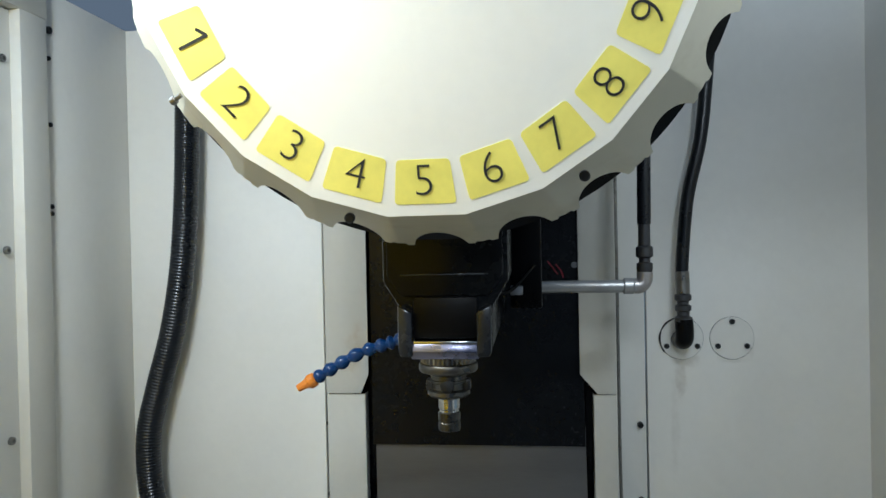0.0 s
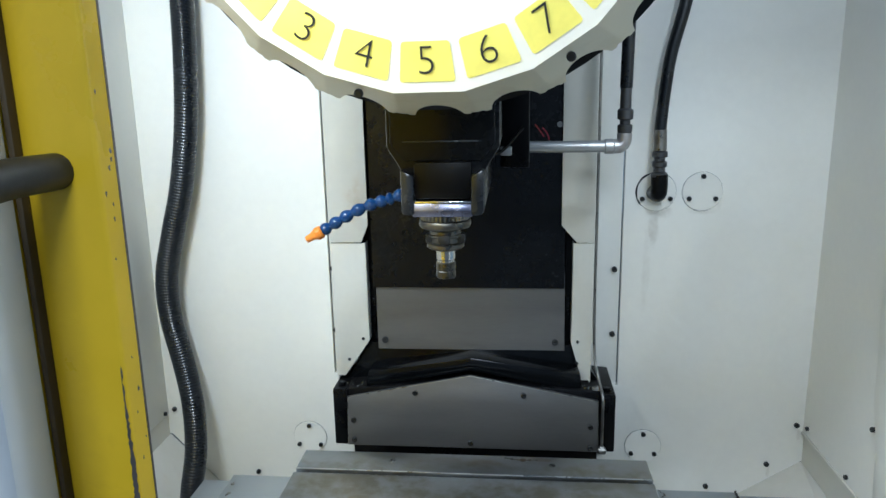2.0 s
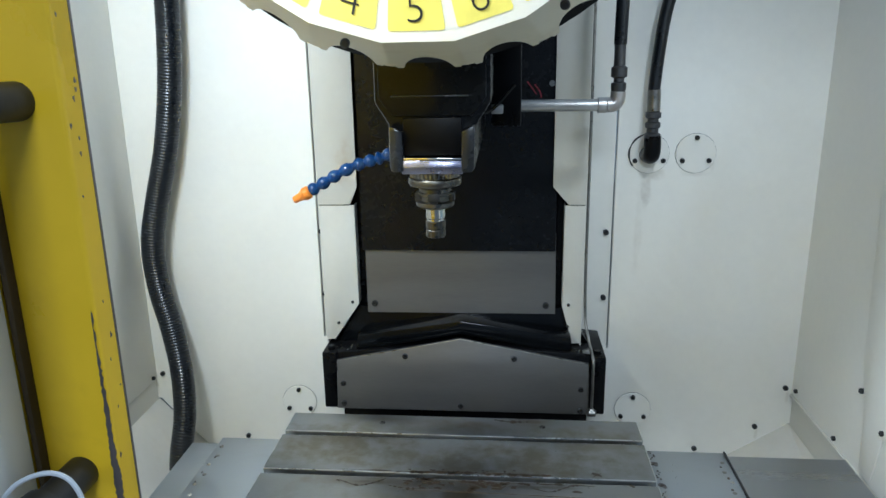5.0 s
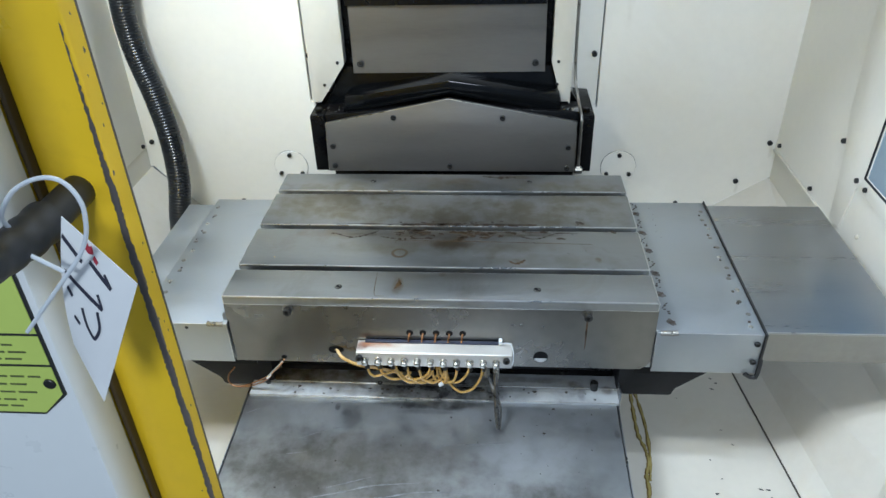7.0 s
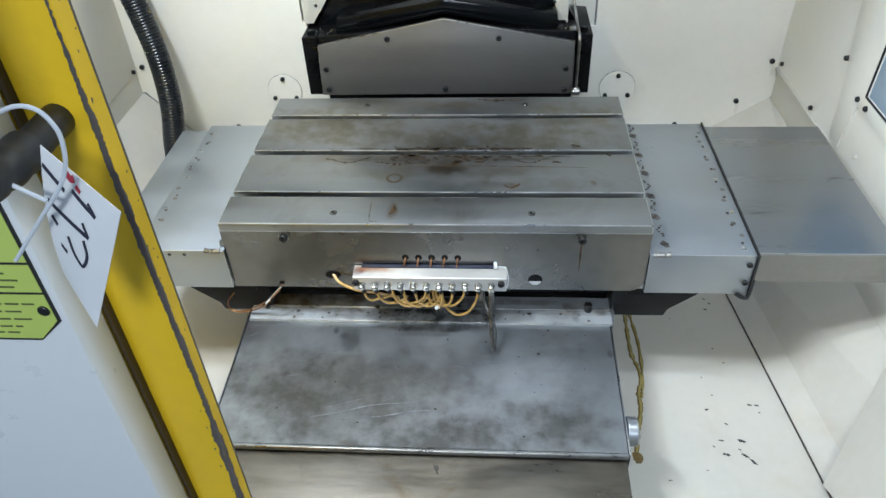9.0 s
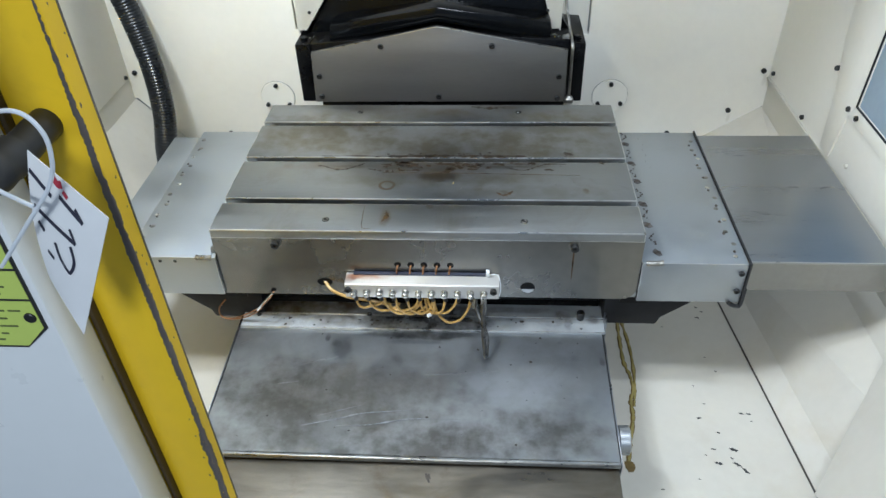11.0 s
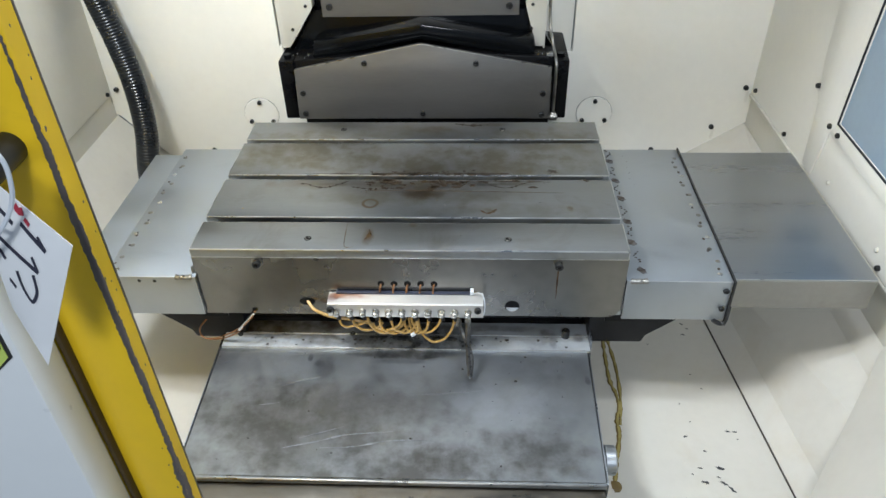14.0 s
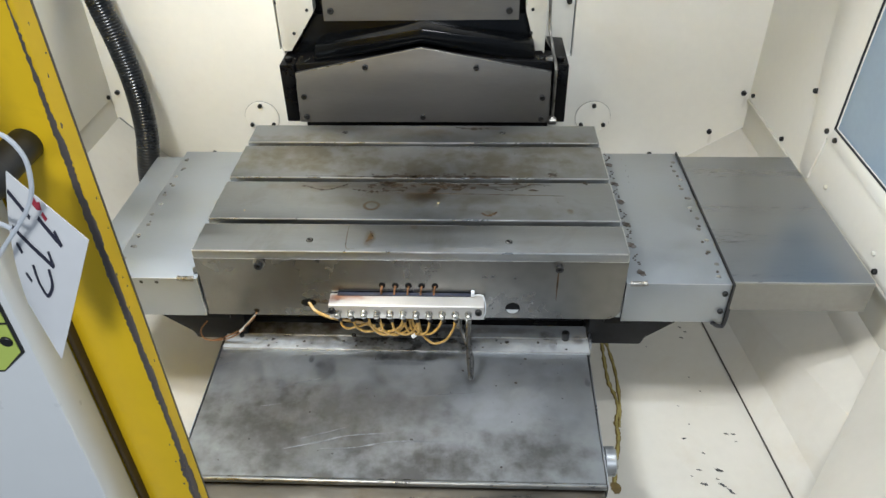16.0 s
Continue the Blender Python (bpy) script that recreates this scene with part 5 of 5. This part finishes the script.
# ---- marks on the cabin floor ----
g = random.Random(21)
CH = [(0.508, 0.202, 4), (0.504, 0.173, 4), (0.432, 0.146, 2), (0.495, 0.069, 2), (0.507, 0.035, 2), (0.454, -0.071, 5), (0.465, -0.133, 4), (0.496, -0.133, 6), (0.467, -0.160, 6), (0.495, -0.161, 6), (0.505, -0.172, 7), (0.527, -0.059, 4), (0.54, -0.06, 4), (0.48, -0.10, 3), (0.47, -0.04, 2), (0.49, -0.15, 3), (0.45, -0.145, 2), (0.46, 0.0, 2), (0.54, -0.075, 2), (0.515, 0.19, 3), (0.37, -0.21, 3), (0.43, -0.19, 2)]
chips = thing("paint_chips", 0.49, -0.1, FZ, "dark patches where the white floor paint has chipped", "paint chips", kind="stuff")
bm = bmesh.new()
for i, (x, y, r) in enumerate(CH):
    sheet(blob(x, y, r * 0.0013, i, FZ + 0.0008, 0.7, 13, 0.42, g.uniform(0.8, 1.6)), 0.0006, bm)
tagged(part("flakes", bm, DARK_STEEL, chips), kind="stuff")
OILP = [(0.349, 0.17), (0.347, 0.13), (0.346, 0.056), (0.353, 0.02), (0.354, -0.01), (0.346, -0.04), (0.345, -0.072), (0.334, -0.12), (0.325, -0.161)]


def trail(points, wide, z, seed):
    g, own, rows = random.Random(seed), bmesh.new(), []
    for p in curve_points([(x, y, z) for x, y in points], 8):
        w = wide * g.uniform(0.6, 1.3)
        rows.append((own.verts.new(p + Vector((w, 0, 0))), own.verts.new(p - Vector((w, 0, 0)))))
    for (a, b), (c, d) in zip(rows, rows[1:]):
        own.faces.new((a, b, d, c))
    low = bmesh.ops.extrude_face_region(own, geom=own.faces[:])
    for v in low["geom"]:
        if isinstance(v, bmesh.types.BMVert):
            v.co.z -= 0.0005
    return own


oil = thing("oil_streak", 0.345, 0.0, FZ, "brown oil running down the white cabin floor", "oil stain")
OILP2 = [(0.356, 0.16), (0.362, 0.09), (0.361, 0.03), (0.357, -0.01), (0.350, -0.05)]
for pts, wide, seed in ((OILP, 0.0038, 1), (OILP2, 0.0032, 2)):
    st = part("streak", trail(pts, wide, FZ + 0.0009, seed), OIL, oil)
    part("thin_film", trail([(x + 0.0008, y) for x, y in pts], wide * 0.55, FZ + 0.0016, seed), OLIVE, st, "thin olive oil film")
part("pool", sheet(blob(0.326, -0.170, 0.013, 5, FZ + 0.0010, 0.3, 16, 0.8), 0.0006), OIL, oil)

seat((chips, oil), (0.006, 0.018, 0))

# ---- weld marks and spatter beside the table ----
g = random.Random(8)
weld = thing("weld_spots", 0.345, 0.19, 0.848, "brown burnt weld spots along the cover seam", "weld marks", kind="stuff")
bm = bmesh.new()
halo = bmesh.new()
for i in range(12):
    y = 0.022 + 0.032 * i + g.uniform(-0.004, 0.004)
    x = 0.3555 + g.uniform(-0.002, 0.002)
    if i % 2 == 0:
        turn = g.uniform(0.5, 1.0)
        sheet(blob(x, y, 0.0105, i + 40, 0.8486, 0.35, 15, 0.62, turn), 0.0006, halo)
        for k in range(3):
            sheet(blob(x + (k - 1) * 0.0032, y + (k - 1) * 0.003 + g.uniform(-0.002, 0.002), g.uniform(0.0035, 0.0055), i * 5 + k, 0.8489, 0.6, 11, 0.5, turn + 0.6), 0.0006, bm)
    else:
        for k in range(6):
            sheet(blob(x + 0.004 * math.sin(k * 1.3 + i), y - 0.013 + 0.005 * k, g.uniform(0.0014, 0.0024), i * 7 + k, 0.8488, 0.4, 8, 1.3, g.uniform(0, 3)), 0.0006, bm)
for i in range(9):
    sheet(blob(0.476 + g.uniform(-0.006, 0.002), 0.02 + 0.04 * i + g.uniform(-0.01, 0.01), g.uniform(0.0022, 0.0036), i + 300, 0.8487, 0.25, 12, 0.8), 0.0007, bm)
    sheet(blob(-0.472 + g.uniform(-0.006, 0.004), 0.03 + 0.04 * i + g.uniform(-0.01, 0.01), g.uniform(0.002, 0.0034), i + 400, 0.8487, 0.25, 12, 0.8), 0.0007, bm)
tagged(part("spots", bm, BURN, weld), kind="stuff")
tagged(part("heat_tint", halo, TINT, weld, "grey heat tint round the welds"), kind="stuff")
beads = []
for x, s in ((0.337, 1), (-0.343, -1)):
    w = thing("weld_bead", x, 0.0, 0.846, "shiny weld bead at the corner of the table", "weld bead", "corner weld beads")
    lump = random.Random(int(x * 1000))
    bm = tube([(x, -0.0045, 0.8465), (x + s * 0.010, -0.005, 0.847), (x + s * 0.019, -0.0045, 0.8465), (x + s * 0.026, -0.004, 0.8475)], 0.0044, 10, 6, rib=lambda d: 0.0042 + lump.uniform(-0.0004, 0.0005))
    part("bead", bm, STEELBOLT, w)
    beads.append(w)
# bright rinsed flecks on the cover
fl = thing("swarf", 0.38, 0.3, 0.848, "tiny bright metal chips lying about", "metal chips", kind="stuff")
bm = bmesh.new()
for x, y, z in [(0.385 + g.uniform(-0.004, 0.004), 0.36 - 0.02 * k, 0.849) for k in range(6)] + [(-0.29 + g.uniform(-0.02, 0.03), 0.614 + g.uniform(0, 0.03), 0.9395) for _ in range(16)] + [(0.255 + g.uniform(-0.03, 0.02), 0.614 + g.uniform(0, 0.03), 0.9435) for _ in range(16)] + [(g.uniform(-0.1, 0.2), 0.2 + g.uniform(-0.004, 0.004), 0.889) for _ in range(40)] + [(g.uniform(-0.3, 0.3), g.uniform(0.02, 0.38), 0.9006) for _ in range(14)]:
    c = bmesh.ops.create_cube(bm, size=1)
    rr = Euler((g.uniform(0, 3), g.uniform(0, 3), g.uniform(0, 3))).to_matrix()
    k = g.uniform(0.5, 1.0)
    for v in c["verts"]:
        v.co = Vector((x, y, z)) + rr @ Vector((v.co.x * 0.0035 * k, v.co.y * 0.0018 * k, v.co.z * 0.0006))
tagged(part("chips", bm, CHROME, fl), kind="stuff")

# ---- small pipes and marks ----
pipe = thing("steel_pipe", 0.268, 0.60, 0.82, "thin steel oil pipe running down beside the column", "pipe")
part("line", tube([(0.258, 0.655, 2.0), (0.258, 0.655, 1.4), (0.259, 0.652, 1.05), (0.266, 0.620, 0.975), (0.272, 0.578, 0.945), (0.2725, 0.574, 0.92), (0.2725, 0.574, 0.83)], 0.0032, 10, 8), STEELBOLT, pipe)
part("nut", lathe([(0, 0.005), (0.003, 0.0075), (0.012, 0.0075), (0.015, 0.005)], (0.2725, 0.574, 0.832), (0.2725, 0.574, 0), 6), STEELBOLT, pipe)
part("valve", lathe([(0, 0.004), (0.004, 0.008), (0.018, 0.008), (0.02, 0.005)], (0.262, 0.572, 0.822), (1, 0.572, 0.822), 12), STEELBOLT, pipe)
seat((pipe,), (0.001, 0.021, -0.0095))
loop = thing("copper_line", -0.31, 0.0, 0.71, "thin copper-coloured oil line looping under the table", "pipe")
part("line", tube([(-0.256, -0.001, 0.776), (-0.262, -0.008, 0.768), (-0.285, -0.006, 0.744), (-0.315, 0.0, 0.722), (-0.345, 0.004, 0.708), (-0.362, 0.008, 0.710), (-0.364, 0.012, 0.724), (-0.352, 0.018, 0.738)], 0.0013, 8, 8), DULL_COPPER, loop)
part("line", tube([(-0.282, -0.0065, 0.743), (-0.300, -0.004, 0.727), (-0.325, 0.0, 0.713), (-0.350, 0.006, 0.705)], 0.0012, 8, 8), DULL_COPPER, loop)
part("sleeve", rod((-0.257, -0.005, 0.775), (-0.290, -0.0062, 0.738), 0.0020, 10), CHROME, loop, "bright metal sleeve")
wires = thing("sensor_wires", 0.11, 0.42, 1.5, "short red and black sensor wires under the bracket", "wires")
part("wire", tube([(0.120, 0.395, 1.545), (0.128, 0.392, 1.535), (0.135, 0.393, 1.525)], 0.0012, 6, 4), RED, wires)
part("wire", tube([(0.132, 0.395, 1.54), (0.14, 0.392, 1.53), (0.143, 0.393, 1.52)], 0.0012, 6, 4), RED, wires)
part("wire", tube([(0.10, 0.40, 1.54), (0.06, 0.38, 1.50), (0.03, 0.36, 1.51), (0.0, 0.35, 1.55)], 0.003, 8, 6), BLACK, wires)
part("lug", lathe([(0, 0.006), (0.003, 0.006), (0.003, 0.0035), (0.0008, 0.0033)], (0.176, 0.655, 1.53), (0.176, 0, 1.53), 14), STEELBOLT, wires)
seat((wires,), BRACKET_MOVE)
# screws on the side panel
for y, z in ((0.494, 1.961), (0.491, 1.908), (0.492, 1.786), (0.491, 1.635), (0.491, 1.622)):
    solid("panel_screw", screw(LX, y, z, "x+", 0.0045 if z < 1.95 else 0.0075, 0.005), BOLT, "small dark screw in the side panel", "screw", "panel screws")
for z in (1.882, 1.556, 1.231):
    solid("panel_screw", screw(LX - 0.008, 0.382, z, "x+", 0.007, 0.006), STEELBOLT, "steel screw in the side panel", "screw", "panel screws")

# grey sealant smeared along the table's edge
seal = thing("sealant", -0.335, 0.2, 0.848, "uneven grey sealant along the edge of the table", "sealant")
g = random.Random(31)
own, rows = bmesh.new(), []
for i in range(70):
    y = 0.004 + 0.38 * i / 69
    w = 0.010 + 0.0045 * math.sin(i * 0.62) * math.sin(i * 0.17 + 1) + g.uniform(-0.002, 0.002)
    rows.append([own.verts.new(p) for p in ((-0.337, y, 0.8535), (-0.337 - w * 0.5, y, 0.852), (-0.337 - w, y, 0.8482))])
for a, b in zip(rows, rows[1:]):
    for k in range(2):
        own.faces.new((a[k], a[k + 1], b[k + 1], b[k]))
part("bead", own, SHEET_PLAIN, seal)

# ---- grease and oil smeared over the table and the saddle cover ----
def smear(points, wide, seed, lift, gaps=0.0):
    """A flat, uneven stroke along points (x, y); lift gives its height."""
    g, own, rows = random.Random(seed), bmesh.new(), []
    line = curve_points([(x, y, 0) for x, y in points], 14)
    k = len(line) - 1
    for i, p in enumerate(line):
        d = (line[min(i + 1, k)] - line[max(i - 1, 0)]).normalized()
        w = wide * (0.25 + 0.75 * math.sin(math.pi * i / k)) * (g.uniform(0.2, 1.6) if g.random() > gaps else 0.12)
        side = Vector((-d.y, d.x, 0)) * w
        pair = []
        for q in (p + side, p - side):
            pair.append(own.verts.new((q.x, q.y, lift(q.y))))
        rows.append(pair)
    for i, ((a, b), (c, d)) in enumerate(zip(rows, rows[1:])):
        own.faces.new((a, b, d, c))
    low = bmesh.ops.extrude_face_region(own, geom=own.faces[:])
    for v in low["geom"]:
        if isinstance(v, bmesh.types.BMVert):
            v.co.z -= 0.0003
    return own


grease = thing("grease_smears", 0.0, 0.19, 0.9, "dark brown grease smeared along the table's middle slot", "grease stain")
SM = [([(-0.194, 0.18), (-0.162, 0.167), (-0.138, 0.175), (-0.117, 0.189)], 0.0016), ([(-0.076, 0.184), (-0.069, 0.190), (-0.044, 0.189), (-0.06, 0.169), (-0.037, 0.166)], 0.0017),
      ([(-0.112, 0.170), (-0.077, 0.163), (-0.037, 0.165)], 0.0016), ([(0.027, 0.169), (0.041, 0.190), (0.062, 0.181), (0.087, 0.188), (0.072, 0.168)], 0.0026),
      ([(0.126, 0.174), (0.156, 0.168), (0.191, 0.186), (0.226, 0.186)], 0.0015)]
SM2 = [([(0.226, 0.226), (0.233, 0.218), (0.240, 0.224)], 0.004),
       ([(-0.2, 0.212), (-0.05, 0.2105), (0.05, 0.213), (0.16, 0.211)], 0.0018), ([(0.0, 0.188), (0.10, 0.187), (0.2, 0.188)], 0.0012), ([(0.06, 0.392), (0.09, 0.386), (0.124, 0.388)], 0.003)]
for i, (pts, w) in enumerate(SM + SM2):
    part("smear", smear(pts, w * 1.5, i + 60, lambda y: 0.9003, 0.45), GREASE, grease)
g = random.Random(15)
for i in range(46):
    x = g.gauss(0.03, 0.085)
    y = g.choice((g.uniform(0.163, 0.191), g.uniform(0.182, 0.192), g.uniform(0.2085, 0.2115)))
    part("blotch", sheet(blob(x, y, g.uniform(0.002, 0.0062), i + 900, 0.9003, 0.7, 12, g.uniform(1.2, 2.6) if y < 0.2 else 2.2, g.uniform(-0.5, 0.5) if y < 0.2 else 0.0), 0.0004), GREASE, grease)
for i in range(22):
    part("blotch", sheet(blob(g.gauss(0.0, 0.08), 0.2125 + g.random() ** 2 * 0.012, g.uniform(0.0012, 0.0032), i + 960, 0.9003, 0.7, 11, g.uniform(0.8, 2.2)), 0.0004), GREASE, grease)
rust = thing("rust_marks", 0.0, 0.13, 0.9, "brown dried oil marks on the table top", "stain")
for i, (pts, w) in enumerate([([(0.108, 0.102), (0.118, 0.094), (0.128, 0.099), (0.134, 0.106)], 0.0028), ([(-0.070, 0.022), (-0.064, 0.036), (-0.066, 0.050)], 0.003),
                               ([(-0.087, 0.159), (0.05, 0.158), (0.247, 0.153)], 0.0006), ([(-0.102, 0.066), (-0.101, 0.03), (-0.098, 0.006), (-0.085, 0.004)], 0.0006)]):
    part("mark", smear(pts, w, i + 80, lambda y: 0.90025), THINOIL, rust)
scr = thing("scratches", 0.0, -0.15, 0.73, "bright curved scratches on the saddle cover", "scratches")
for i, (pts, w) in enumerate([([(-0.006, -0.143), (0.05, -0.138), (0.107, -0.132)], 0.0006), ([(-0.205, -0.135), (-0.17, -0.12), (-0.139, -0.111)], 0.0006), ([(-0.17, -0.237), (-0.12, -0.224), (-0.085, -0.214), (-0.02, -0.207)], 0.0011),
                               ([(-0.12, -0.236), (-0.073, -0.233), (-0.019, -0.222), (0.05, -0.220)], 0.0009), ([(-0.22, -0.165), (-0.19, -0.160)], 0.0008), ([(-0.15, -0.22), (-0.09, -0.20)], 0.0007), ([(-0.30, -0.09), (-0.28, -0.08)], 0.0008)]):
    part("scratch", smear(pts, w, i + 90, lambda y: 0.7372 + (y + 0.05) * 0.0617), SCRATCH, scr)
grime = thing("saddle_grime", 0.0, -0.1, 0.73, "dark oily specks and drips on the saddle cover", "grime", kind="stuff")
bm, g = bmesh.new(), random.Random(77)
for i in range(36):
    x, y = g.uniform(-0.27, 0.25), -0.06 - 0.21 * g.random() ** 1.5
    sheet(blob(x, y, g.choice((0.0007, 0.001, 0.0014, 0.0022)), i + 500, 0.7371 + (y + 0.05) * 0.0617, 0.5, 8, g.uniform(0.6, 1.5)), 0.0005, bm)
for i in range(30):
    x, y = g.uniform(-0.28, 0.26), g.uniform(-0.05, -0.032)
    sheet(blob(x, y, g.choice((0.0012, 0.002, 0.003)), i + 600, 0.7428 + (y + 0.03) * 0.095, 0.5, 8, g.uniform(0.6, 1.5)), 0.0005, bm)
tagged(part("specks", bm, DIRT, grime), kind="stuff")

# ---- the table and the saddle with what lies on them ----
seat([table, man, loop, seal, grease, rust, weld, fl, *beads], (0.0099, 0, 0), (0.976, 1, 1))
seat((scr, grime), SADDLE_MOVE, SADDLE_SCALE)
